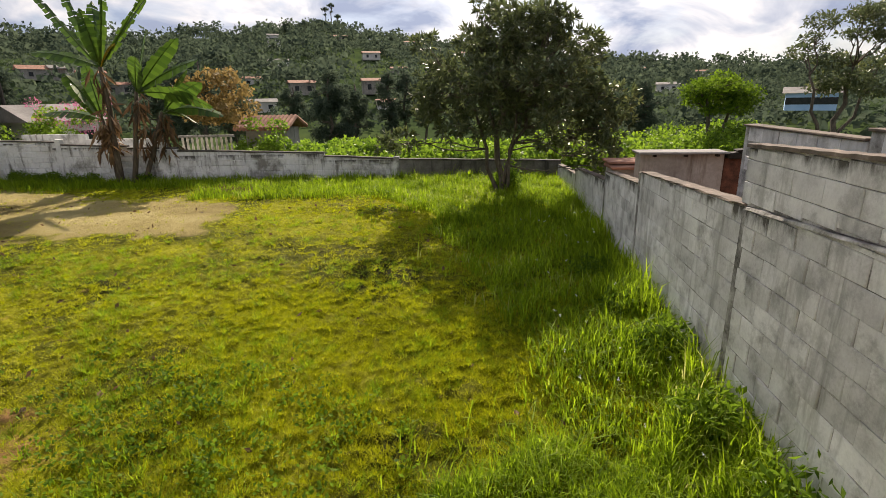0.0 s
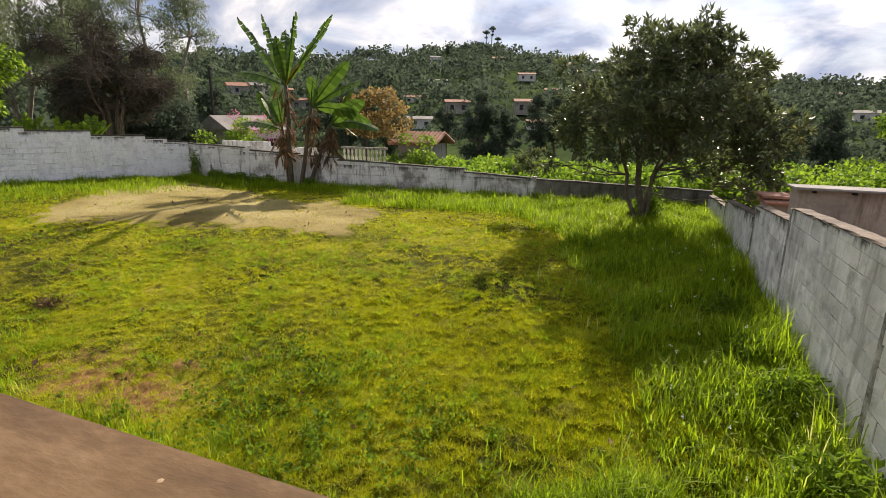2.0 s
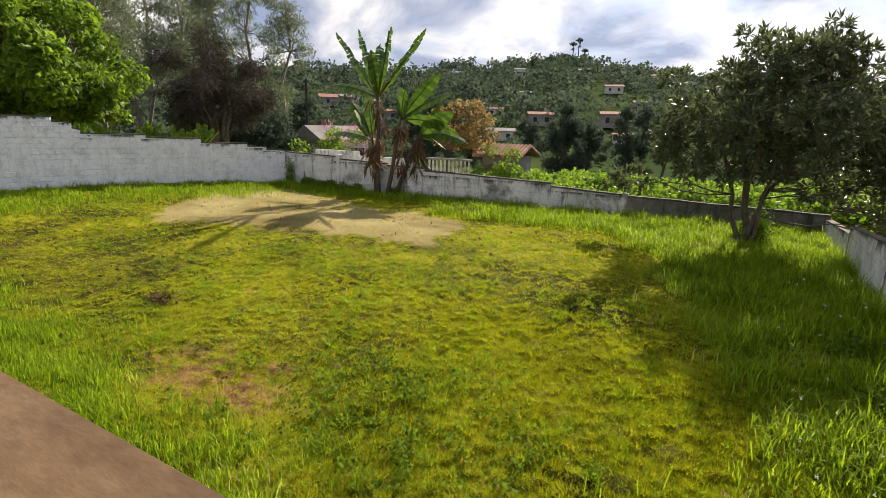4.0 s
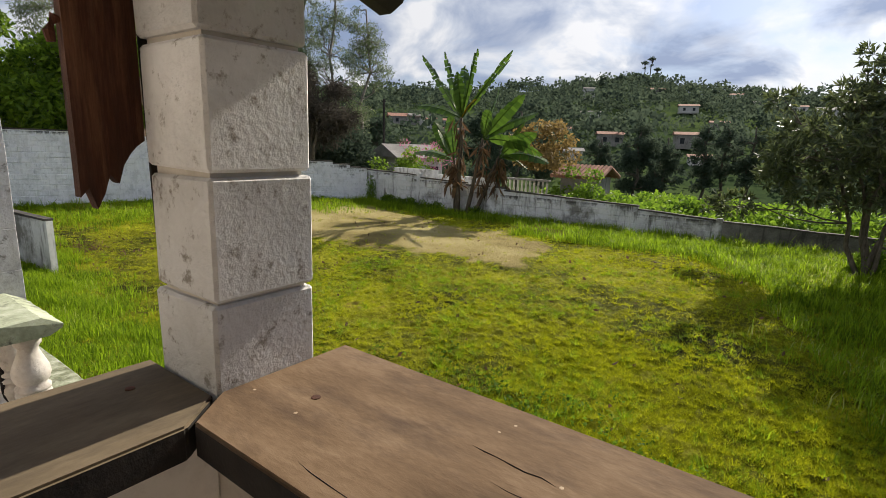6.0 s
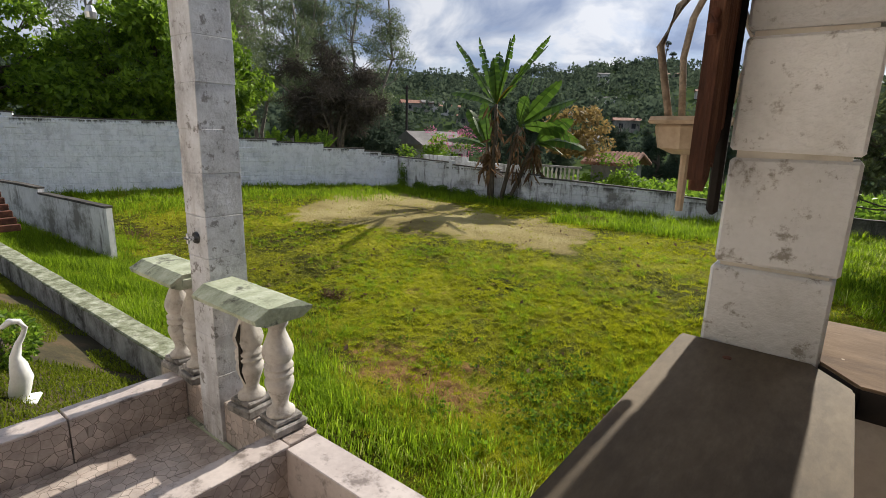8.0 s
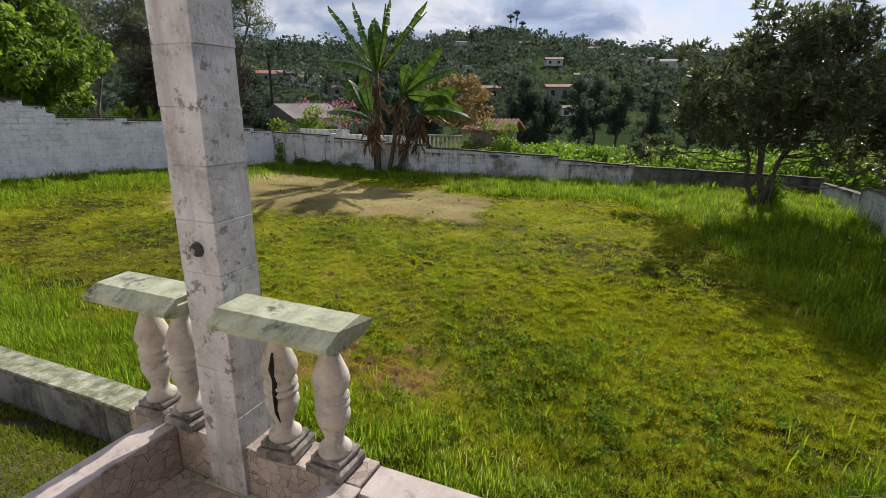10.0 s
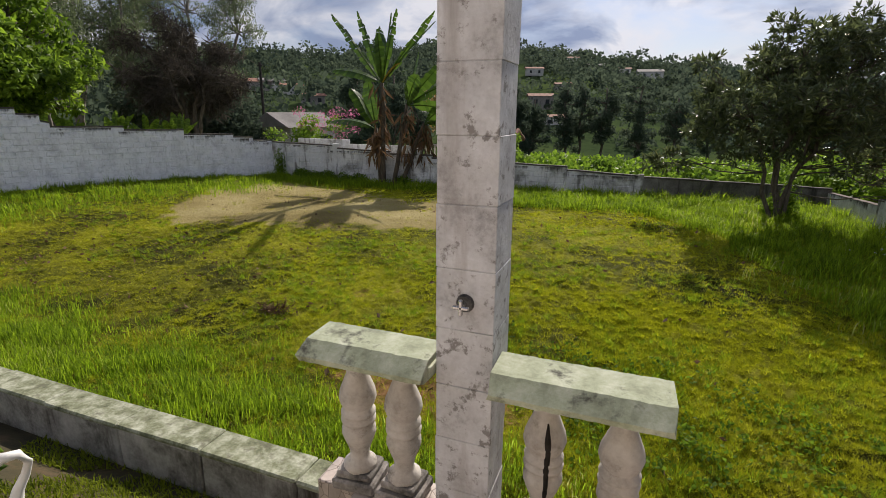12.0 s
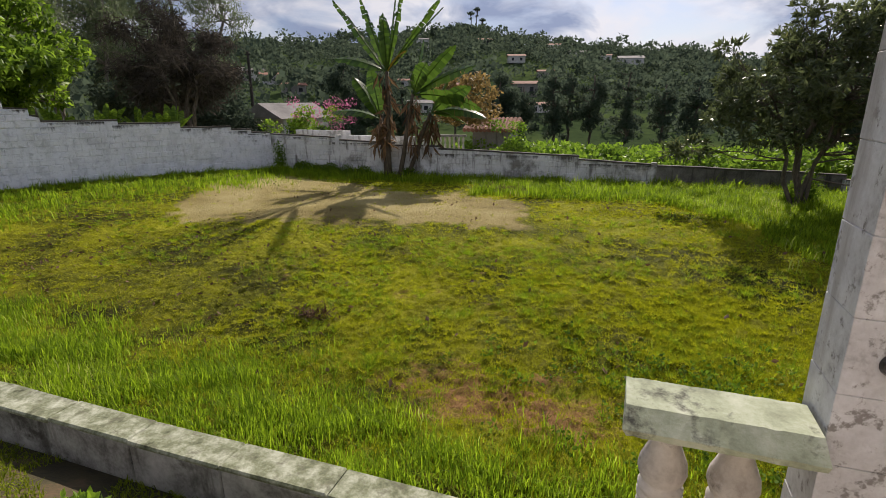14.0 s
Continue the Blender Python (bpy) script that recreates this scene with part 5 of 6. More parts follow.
def lobe_cloud(n, centre, radii, size, seed, flat=0.75):
    """Centres of foliage lobes that fill an uneven crown."""
    r = random.Random(seed)
    out = []
    while len(out) < n:
        d = Vector((r.uniform(-1, 1), r.uniform(-1, 1), r.uniform(-1, 1)))
        if 0.15 < d.length < 1:
            s = size * r.uniform(0.65, 1.35)
            out.append(((centre[0] + d.x * radii[0], centre[1] + d.y * radii[1], centre[2] + d.z * radii[2]), (s, s, s * flat)))
    return out


# the dark tree in the corner
_l = lobe_cloud(74, (0.0, 0.0, 3.35), (2.75, 2.2, 1.6), 0.44, 5) + lobe_cloud(22, (0.3, 0, 4.7), (1.6, 1.6, 0.6), 0.36, 6) + lobe_cloud(9, (1.9, -0.4, 2.2), (1.1, 0.8, 0.6), 0.4, 8) + [((-2.9, -0.3, 1.75), (0.6, 0.5, 0.35)), ((-3.4, -0.3, 1.65), (0.4, 0.4, 0.2)), ((2.9, -0.6, 2.2), (0.6, 0.6, 0.5)), ((2.6, -0.9, 1.5), (0.5, 0.5, 0.45)), ((2.8, -1.3, 1.1), (0.45, 0.45, 0.4)), ((3.1, -0.5, 2.8), (0.5, 0.5, 0.4)), ((2.4, 0.2, 4.3), (0.45, 0.45, 0.35)), ((-2.2, 0.1, 4.4), (0.4, 0.4, 0.35)), ((1.2, 0, 5.3), (0.4, 0.4, 0.35)), ((-0.5, 0.2, 5.3), (0.4, 0.4, 0.3))]
tree("loquat_tree", (0.28, 15.25, 0.3), [((-0.1, 0, 3.6), 0.11), ((0.9, 0.2, 3.2), 0.08), ((-1.0, -0.2, 3.0), 0.07), ((0.45, -0.4, 3.0), 0.06), ((-0.5, 0.3, 3.2), 0.06)], _l, M["loquat"], M["bark"],
     "dark evergreen tree with long leathery leaves in rosettes", leaf=(0.14, 0.26), per=1350, aspect=0.27, rosette=9, droop=0.1, shell=0.25)


def banana_leaf(bm, base, heading, length, rise, width, sag, tatter=0.25, seed=0, twist=None):
    """One long leaf: a bent midrib and a blade torn into strips."""
    r = random.Random(seed)
    n = 18
    h = Vector((math.cos(heading), math.sin(heading), 0))
    side = Vector((-math.sin(heading), math.cos(heading), 0))
    tw = r.uniform(0.45, 1.0) * r.choice((-1, 1)) if twist is None else twist
    lift = Vector((-math.cos(heading) * math.sin(rise), -math.sin(heading) * math.sin(rise), math.cos(rise)))
    side = side * math.cos(tw) + lift * math.sin(tw)
    pts = []
    for k in range(n + 1):
        t = k / n
        pts.append(Vector(base) + h * length * (t * math.cos(rise) + 0.0) + Vector((0, 0, length * (t * math.sin(rise) - sag * t * t))))
    for sg in (-1, 1):
        for k in range(2, n):
            t0, t1 = k / n, (k + 1) / n
            w0 = width * math.sin(3.1416 * min(1, (t0 - 0.05) * 1.05)) ** 0.6
            w1 = width * math.sin(3.1416 * min(1, max(0.0, t1 - 0.05) * 1.0)) ** 0.6 if t1 < 1 else 0.02
            cut = r.uniform(1 - tatter, 1)
            gap = 0.86 if r.random() < tatter * 0.9 else 1.0
            dr = Vector((0, 0, -0.25 - 0.35 * r.random() * tatter * 2))
            a, b = pts[k], pts[k].lerp(pts[k + 1], gap)
            c = pts[k].lerp(pts[k + 1], gap) + (sg * side + dr * 0.6).normalized() * w1 * cut + h * 0.04
            d = a + (sg * side + dr * 0.6).normalized() * w0 * cut + h * 0.04
            bm.faces.new([bm.verts.new(p) for p in (a, b, c, d)])
    tube(bm, pts[::2], [0.03 * (1 - 0.8 * k / (n // 2)) for k in range(n // 2 + 1)], 5)


def banana(base, stems, leafset, label):
    root = empty("banana_plant", base)
    tagged(root, label, "banana plant")
    for k, (dx, dy, hh, r) in enumerate(stems):
        part("stem", tube(bmesh.new(), bent((dx * 0.4, dy * 0.4, -0.1), (dx, dy, hh), 6, 0.04), [r * (1 - 0.35 * i / 6) for i in range(7)], 10), M["banstem"], root, smooth=True)
    for k, (st, az, ln, rise, w, sag, tat, mt) in enumerate(leafset):
        dx, dy, hh, r = stems[st]
        bm = bmesh.new()
        banana_leaf(bm, (dx, dy, hh - 0.05), radians(az), ln, radians(rise), w, sag, tat, 40 + k)
        part("leaf", bm, M[mt], root)
    ch = []
    for dx, dy, hh, r in stems:
        q = np.array([dx, dy, 0]) + np.stack([rng.normal(size=60) * 0.13, rng.normal(size=60) * 0.13, rng.uniform(1.2, hh, 60)], 1)
        ch.append(leaves(q, rng.uniform(0.35, 0.8, 60), 2.0, 0.18))
    v, f = join(ch)
    part("dead_leaves", mesh_of("dead_leaves", v, f, M["deadleaf"]), M["deadleaf"], root, "hanging dry brown leaves")


# azimuth, length, rise above level, half width, sag, tatters
banana((-13.05, 17.0, 0.4), [(0.05, 0.0, 4.0, 0.11), (0.95, 0.3, 3.2, 0.10), (-0.35, 0.15, 2.3, 0.09), (1.5, 0.7, 2.5, 0.09)],
       [(0, 178, 3.5, 52, 0.20, 0.04, 0.5, "banana"), (0, 168, 3.0, 68, 0.20, 0.03, 0.5, "banana"), (0, 60, 2.7, 80, 0.21, 0.03, 0.45, "banana"), (0, -4, 2.8, 76, 0.18, 0.03, 0.5, "banana"),
        (0, 6, 3.4, 52, 0.20, 0.05, 0.5, "banana"), (0, -12, 3.4, 44, 0.17, 0.10, 0.6, "banana"), (0, -70, 2.2, 68, 0.34, 0.15, 0.3, "banana"), (0, -25, 1.7, 50, 0.30, 0.35, 0.4, "bananayellow"), (0, 200, 2.2, 30, 0.32, 0.28, 0.3, "banana"),
        (0, 120, 2.6, 70, 0.34, 0.1, 0.3, "banana"), (1, -6, 2.9, 30, 0.38, 0.16, 0.2, "banana"), (1, 10, 2.6, 52, 0.38, 0.12, 0.2, "banana"), (1, -50, 2.3, 45, 0.37, 0.25, 0.2, "banana"),
        (1, 80, 2.4, 70, 0.37, 0.1, 0.2, "banana"), (1, -2, 2.7, 5, 0.37, 0.28, 0.25, "banana"), (2, 180, 2.3, 62, 0.37, 0.2, 0.2, "banana"), (2, 150, 2.2, 75, 0.38, 0.1, 0.2, "banana"), (2, 186, 2.2, 25, 0.36, 0.30, 0.3, "banana"),
        (2, 250, 1.9, 65, 0.37, 0.25, 0.2, "banana"), (3, 2, 2.3, 20, 0.38, 0.4, 0.2, "banana"), (3, -25, 2.0, 12, 0.28, 0.4, 0.3, "banana"), (3, 60, 2.2, 60, 0.38, 0.2, 0.2, "banana"), (3, 0, 2.2, 45, 0.38, 0.25, 0.2, "banana")],
       "tall banana clump with torn leaves and one yellow leaf")


# ---- beyond the walls ----
def hill(az):
    """Height of the skyline, in degrees above level, by degrees left (+) or right (-) of straight ahead."""
    xs = [-180, -60, -40, -27, -18, -12, -7, -3, 1, 7, 10, 14, 18, 23, 26, 30, 33, 40, 47, 52, 60, 75, 110, 180]
    hs = [2.4, 2.4, 2.4, 2.4, 2.8, 3.4, 4.0, 5.0, 5.1, 5.6, 6.2, 6.7, 7.5, 7.0, 6.5, 6.2, 5.7, 6.1, 5.8, 5.4, 5.2, 5.0, 4.0, 2.4]
    return np.interp(az, xs, hs)


def land_z(x, y):
    r = np.hypot(x, y - 2)
    az = np.degrees(np.arctan2(-x, y - 2))
    top = 3.3 + np.tan(np.radians(hill(az) - 0.8)) * 420
    near = -0.15 - 5.2 * np.clip((r - 26) / 45, 0, 1)
    t = np.clip((r - 70) / 350, 0, 1)
    z = near + (top + 5.2) * (t ** 1.25) * np.clip(1.25 - 0.25 * t, 0, 2) / 1.0
    z = z + 2.5 * t * gnoise(x, y, 0.03, 1) + 1.2 * np.clip((r - 40) / 60, 0, 1) * gnoise(x, y, 0.07, 2)
    z = np.where(r > 430, z - (r - 430) * 0.05, z)
    return z


def land():
    az = np.linspace(-180, 180, 181)
    rr = np.array([19.0, 22, 26, 32, 40, 50, 62, 76, 92, 110, 132, 158, 190, 225, 265, 310, 360, 420, 500, 900, 2500])
    A, R = np.meshgrid(np.radians(az), rr)
    X, Y = -np.sin(A) * R, 2 + np.cos(A) * R
    Z = land_z(X, Y)
    Z[-2:] = -8
    Z[0] -= 0.3
    n = len(az)
    i = (np.arange(len(rr) - 1)[:, None] * n + np.arange(n - 1)[None]).reshape(-1, 1)
    v = np.stack([X, Y, Z], -1).reshape(-1, 3)
    # close the sheet under the garden
    v = np.concatenate([v, [[0, 2, -0.6]]])
    c = len(v) - 1
    f = np.concatenate([i + np.array([[0, 1, n + 1, n]]), np.stack([np.full(n - 1, c), np.arange(n - 1), np.arange(1, n), np.arange(1, n)], 1)[:0]])
    me = mesh_of("ground", v, f, M["land"], True)
    tagged(new("ground", me), "green valley and wooded hillside beyond the garden", "ground", kind="structure")
    b = new("ground", bm_mesh("ground", boxed((-45, -45, -1.2), (45, 22, -0.45)), M["soil"]))
    tagged(b, "earth under the garden", "ground", kind="structure")


M["land"] = mat("valley_green", [(0.3, (0.025, 0.04, 0.02)), (0.5, (0.05, 0.075, 0.03)), (0.68, (0.075, 0.105, 0.035)), (0.8, (0.10, 0.095, 0.05))], 0.03, 0.95, 0.3, 0.6, bump_dist=0.5, coords="World", spec=0.0)
land()


def bearing(az, r):
    return -math.sin(radians(az)) * r, 2 + math.cos(radians(az)) * r


def site(az, el, lift=1.5):
    """The nearest place on the hillside along a bearing that is seen at that height, in degrees."""
    for r in range(90, 425, 5):
        x, y = bearing(az, r)
        if math.degrees(math.atan2(float(land_z(np.array(x), np.array(y))) + lift - 3.3, r)) >= el:
            return x, y, r
    return x, y, r


# bearing, height, width, storey height, wall, roof
HOUSES = [(22.4, 5.2, 9, 7.5, "housewall", "sheetroof"), (22.2, 3.2, 11, 4.0, "housewall", "sheetroof"), (12.8, 3.9, 11, 4, "clay", "clay"), (25.0, 1.6, 8, 3.2, "clay", "clay"), (24.4, -0.9, 9, 3.2, "housewall", "sheetroof"), (12.7, 0.6, 9, 4.5, "greywall", "clay"), (11.4, -0.9, 7, 3.0, "clay", "clay"),
          (42.2, 2.3, 16, 4.0, "greywall", "clay"), (40.4, 2.2, 12, 4.5, "housewall", "sheetroof"), (38.6, 2.0, 10, 4.0, "housewall", "clay"), (36.8, 1.0, 9, 3.5, "greywall", "clay"), (-20.4, 1.4, 9, 4, "housewall", "clay"), (6.4, 4.2, 14, 4.5, "housewall", "sheetroof"), (1.2, 3.4, 18, 5, "housewall", "sheetroof"), (3.6, 3.9, 10, 4, "clay", "clay"),
          (8.6, 5.0, 13, 4, "housewall", "clay"), (20.2, 0.6, 9, 4, "greywall", "clay"), (-14.6, 1.8, 10, 4, "housewall", "clay"), (29.5, 1.2, 8, 3.5, "greywall", "clay"), (16.0, 5.6, 14, 4, "greywall", "clay"), (10.0, 2.4, 8, 3.5, "greywall", "clay"), (-17.5, 0.2, 10, 3.5, "housewall", "sheetroof")]
SITES = [site(a, e) for a, e, *_ in HOUSES]


def woods():
    """Far trees: each a loose rounded clump of leaf sprays on the hillside."""
    n = 8200
    az = np.radians(rng.uniform(-58, 80, n))
    r = 88 + 342 * rng.uniform(size=n) ** 0.7
    x, y = -np.sin(az) * r, 2 + np.cos(az) * r
    keep = (gnoise(x, y, 0.05, 7) < 0.34) | (rng.uniform(size=n) < 0.10) | (r > 345)
    a = np.degrees(az)
    keep &= ~((np.abs(a - 13.8) < 2.2) & (r > 110) & (r < 260) & (rng.uniform(size=n) < 0.8))
    for (ha, he, hw, *_), (hx, hy, hr) in zip(HOUSES, SITES):
        half = np.degrees(hw * 0.26 / hr)
        keep &= ~((np.abs(a - ha) < half) & (r > hr - 22) & (r < hr + hw * 0.6))
    x, y, r = x[keep], y[keep], r[keep]
    z = land_z(x, y)
    s = rng.uniform(1.4, 3.8, len(x)) * (1 + 0.8 * (rng.uniform(size=len(x)) > 0.82)) * (0.75 + 0.25 * r / 300)
    tall = rng.uniform(0.6, 1.25, len(x))
    k = 42
    c = np.repeat(np.stack([x, y, z + s * tall * 0.75], 1), k, 0)
    d = unit(rng.normal(size=(len(c), 3)))
    d[:, 2] = np.abs(d[:, 2]) * 1.1 - 0.35
    p = c + d * np.repeat(np.stack([s, s, s * tall], 1), k, 0) * rng.uniform(0.6, 1.0, (len(c), 1))
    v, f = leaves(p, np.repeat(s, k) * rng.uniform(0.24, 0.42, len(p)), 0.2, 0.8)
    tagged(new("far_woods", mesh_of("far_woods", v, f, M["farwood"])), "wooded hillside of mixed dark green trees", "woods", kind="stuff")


woods()


def shrubs(name, pts, material, label, n_per, size, leaf):
    ch = []
    for x, y, z, s in pts:
        q, d = ball_points(int(n_per * s * s), (x, y, z), (s, s, s * 0.7), 0.45)
        ch.append(leaves(q, rng.uniform(*leaf, len(q)), 0.1, 0.7))
    v, f = join(ch)
    tagged(new(name, mesh_of(name, v, f, material)), label, "shrubs", kind="stuff")


_r = random.Random(3)
_p = []
for _k in range(170):
    _y = _r.uniform(19.4, 36)
    _x = _r.uniform(-9.5, 5.5) if _y < 24 else _r.uniform(-13, 14)
    _p.append((_x, _y, 0.75 - 0.07 * (_y - 19) + _r.uniform(-0.1, 0.4), _r.uniform(0.6, 1.1)))
shrubs("vine_thicket", _p, M["vine"], "sunlit thicket of broad-leaved vines beyond the wall", 420, 1, (0.14, 0.28))
_p = [(-9.0 + _r.uniform(-0.7, 0.7), 20.6 + _r.uniform(-0.6, 0.6), 0.9 + _r.uniform(0, 1.5), _r.uniform(0.35, 0.6)) for _ in range(9)]
shrubs("shrub", _p, M["vine"], "bright green leafy shrub behind the back wall", 900, 1, (0.08, 0.16))
_p = [(_r.uniform(3.2, 14), _r.uniform(20, 34), 0.3 + _r.uniform(-0.4, 0.5), _r.uniform(0.8, 1.6)) for _ in range(34)]
shrubs("hedge", _p, M["lefttree"], "green shrubs on the neighbouring plot", 330, 1, (0.14, 0.26))
_p = [(_r.uniform(-12.0, -9.8), 20.0 + _r.uniform(-0.6, 1.4), 2.3 + _r.uniform(0, 2.0), _r.uniform(0.28, 0.6)) for _ in range(26)]
shrubs("ochre_bush", _p, M["ochre"], "bush with ochre and orange dry leaves", 520, 1, (0.10, 0.2))
_p = [(-20.6 + _r.uniform(-1.9, 1.9), 24.0 + _r.uniform(-0.6, 0.8), 2.3 + _r.uniform(-0.2, 1.0), _r.uniform(0.3, 0.6)) for _ in range(16)]
shrubs("bougainvillea", _p, M["pink"], "pink flowering bougainvillea behind the back wall", 420, 1, (0.05, 0.12))
_p = [(-21.5 + _r.uniform(-1.0, 2.4), 20.5 + _r.uniform(-1, 3), 2.0 + _r.uniform(-0.3, 0.8), _r.uniform(0.4, 0.7)) for _ in range(10)]
shrubs("creeper", _p, M["vine"], "light green creeper at the wall's corner", 520, 1, (0.08, 0.2))
# broad leaf plants over the left wall
for _k in range(9):
    _t = _k / 8
    _x, _y = -20.6 - 3.2 * _t + _r.uniform(-0.5, 0.5), 15.4 - 4.6 * _t + _r.uniform(-0.4, 0.4)
    _x -= 1.3
    pl = empty("broad_leaf_plant", (_x, _y, 1.75))
    tagged(pl, "light green broad-leaved plant looking over the white wall", "plant", group="plants over the wall")
    for _j in range(7):
        _bm = bmesh.new()
        banana_leaf(_bm, (0, 0, 0.4), radians(_r.uniform(0, 360)), _r.uniform(1.0, 1.7), radians(_r.uniform(45, 85)), 0.16, 0.25, 0.15, 300 + _k * 9 + _j)
        part("leaf", _bm, M["vine"], pl)

# trees over the left wall
_l = lobe_cloud(84, (0, 0, 5.2), (3.8, 4.9, 3.9), 0.85, 11)
tree("garden_tree", (-28.4, 10.6, 0.2), [((0, 0, 5.5), 0.24), ((1.2, 1.5, 5.0), 0.16), ((-1, -1.5, 5.0), 0.16)], _l, M["lefttree"], M["bark"], "large dense bright green tree over the white wall", leaf=(0.18, 0.42), per=560, aspect=0.5, droop=0.3)
_l = lobe_cloud(76, (0, 0, 5.4), (3.4, 4.8, 4.3), 0.9, 12)
tree("garden_tree", (-31.5, 3.2, 0.2), [((0, 0, 5.5), 0.26), ((1.2, 1.5, 5.0), 0.16), ((0, -1.8, 5.0), 0.16)], _l, M["lefttree"], M["bark"], "large shaded green tree with hanging boughs behind the wall", leaf=(0.18, 0.42), per=500, aspect=0.5, droop=0.3)
_l = lobe_cloud(60, (0, 0, 4.85), (2.5, 2.5, 2.4), 0.6, 13)
tree("bare_round_tree", (-23.4, 17.4, 0.3), [((-0.3, -0.2, 4.6), 0.17), ((0.6, 0.3, 4.8), 0.15), ((1.4, -0.4, 4.0), 0.13), ((-1.2, 0.5, 4.2), 0.13), ((0.4, -1.2, 4.4), 0.09)], _l, M["brownleaf"], M["bark"], "round wispy brown tree with fine drooping twigs", leaf=(0.25, 0.6), per=640, aspect=0.04, droop=0.5, shell=0.1)
for _x, _y, _h in ((-33, 17, 13), (-35.5, 20, 14), (-38, 15, 13.5), (-34, 22.5, 12), (-41, 19, 14), (-30.5, 15.5, 11), (-44, 13, 14), (-35.0, 29.5, 16), (-37.5, 28.5, 18), (-36.0, 26.0, 16), (-40, 27, 19), (-39, 23.5, 17), (-33, 31, 14)):
    _l = lobe_cloud(30, (0, 0, _h * 0.66), (2.1, 2.1, _h * 0.36), 0.85, int(_h * 7 - _x))
    tree("eucalyptus", (_x, _y, -0.3), [((0.3, 0, _h), 0.16)], _l, M["euca"], M["palebark"], "tall thin eucalyptus with sparse grey-green leaves", one_wood=True, leaf=(0.16, 0.34), per=330, aspect=0.22, droop=0.9, shell=0.2)
for _x, _y, _h in ((-29, 21.5, 5.0), (-27.5, 24, 4.2), (-36, 26, 7)):
    _l = lobe_cloud(18, (0, 0, _h * 0.55), (2.2, 2.2, _h * 0.4), 1.0, int(_h * 9))
    tree("garden_tree", (_x, _y, -0.3), [((0.1, 0, _h * 0.7), 0.14)], _l, M["pine"], M["bark"], "dark dense tree in the shade behind the wall", leaf=(0.2, 0.4), per=420, aspect=0.4)

# trees of the valley
for _a, _rr, _top, _w, _seed in ((18.0, 62, 2.9, 4.6, 1), (15.2, 66, 2.4, 3.4, 2), (11.4, 72, 3.3, 3.0, 3), (9.6, 74, 3.1, 2.8, 4), (7.4, 72, 3.6, 3.0, 5), (3.9, 70, 3.8, 3.2, 6), (0.3, 70, 2.5, 2.8, 7), (-3.2, 76, 2.6, 3.4, 8), (-12.4, 68, 1.6, 3.4, 9), (-15.6, 72, 1.7, 3.6, 10), (34.5, 66, 4.4, 3.8, 11), (30.4, 70, 5.0, 3.8, 12), (32.4, 74, 4.2, 3.6, 13), (27.6, 78, 2.2, 3.2, 14), (21.5, 84, 1.8, 3.0, 15), (46.0, 80, 3.2, 4.0, 16)):
    _x, _y = bearing(_a, _rr)
    _h = 3.3 + math.tan(radians(_top)) * _rr - float(land_z(np.array(_x), np.array(_y)))
    _z = float(land_z(np.array(_x), np.array(_y)))
    _w *= 0.8
    _l = lobe_cloud(34, (0, 0, _h * 0.6), (_w * 0.75, _w * 0.75, _h * 0.36), _w * 0.24, 50 + _seed)
    tree("pine_tree", (_x, _y, _z - 0.2), [((0.2, 0, _h * 0.9), 0.22)], _l, M["pine"], M["bark"], "dark green conifer in the valley", one_wood=True, leaf=(0.3, 0.62), per=300, aspect=0.35, droop=0.0)
_l = lobe_cloud(30, (0, 0, 3.4), (1.75, 1.75, 0.95), 0.62, 71, 0.5)
tree("umbrella_tree", (11.5, 28.5, -0.3), [((-0.6, 0, 3.2), 0.15), ((0.8, 0.2, 3.3), 0.13)], _l, M["weed"], M["bark"], "flat-topped bright green tree on the next plot", leaf=(0.12, 0.24), per=900, aspect=0.45, droop=0.0)
_l = lobe_cloud(20, (0.6, 0, 5.6), (2.8, 2.4, 2.0), 0.75, 72, 0.45)
tree("spreading_tree", (16.2, 27.0, -0.6), [((0.5, 0, 4.8), 0.16), ((-1.2, 0.3, 4.4), 0.12), ((2.0, 0.3, 5.2), 0.1)], _l, M["loquat"], M["bark"], "spreading tree with sparse layered foliage", leaf=(0.12, 0.26), per=900, aspect=0.4, droop=0.0)
# tall emergent araucarias on the ridge
for _a, _rr, _h in ((16.5, 405, 21), (17.1, 408, 17.5), (15.9, 410, 14)):
    _x, _y = -math.sin(radians(_a)) * _rr, 2 + math.cos(radians(_a)) * _rr
    _z = float(land_z(np.array(_x), np.array(_y)))
    _l = [((math.cos(q) * 1.7, math.sin(q) * 1.7, _h * 0.95 + 0.4 * math.sin(3 * q)), (1.0, 1.0, 0.5)) for q in (0, 1.05, 2.1, 3.15, 4.2, 5.25)] + [((0, 0, _h), (1.2, 1.2, 0.6)), ((0, 0, _h * 0.75), (1.3, 1.3, 0.5))]
    tree("araucaria", (_x, _y, _z - 1), [((0, 0, _h), 0.5)], _l, M["pine"], M["bark"], "tall flat-topped araucaria standing above the ridge", leaf=(0.7, 1.2), per=60, aspect=0.4, droop=0.0)


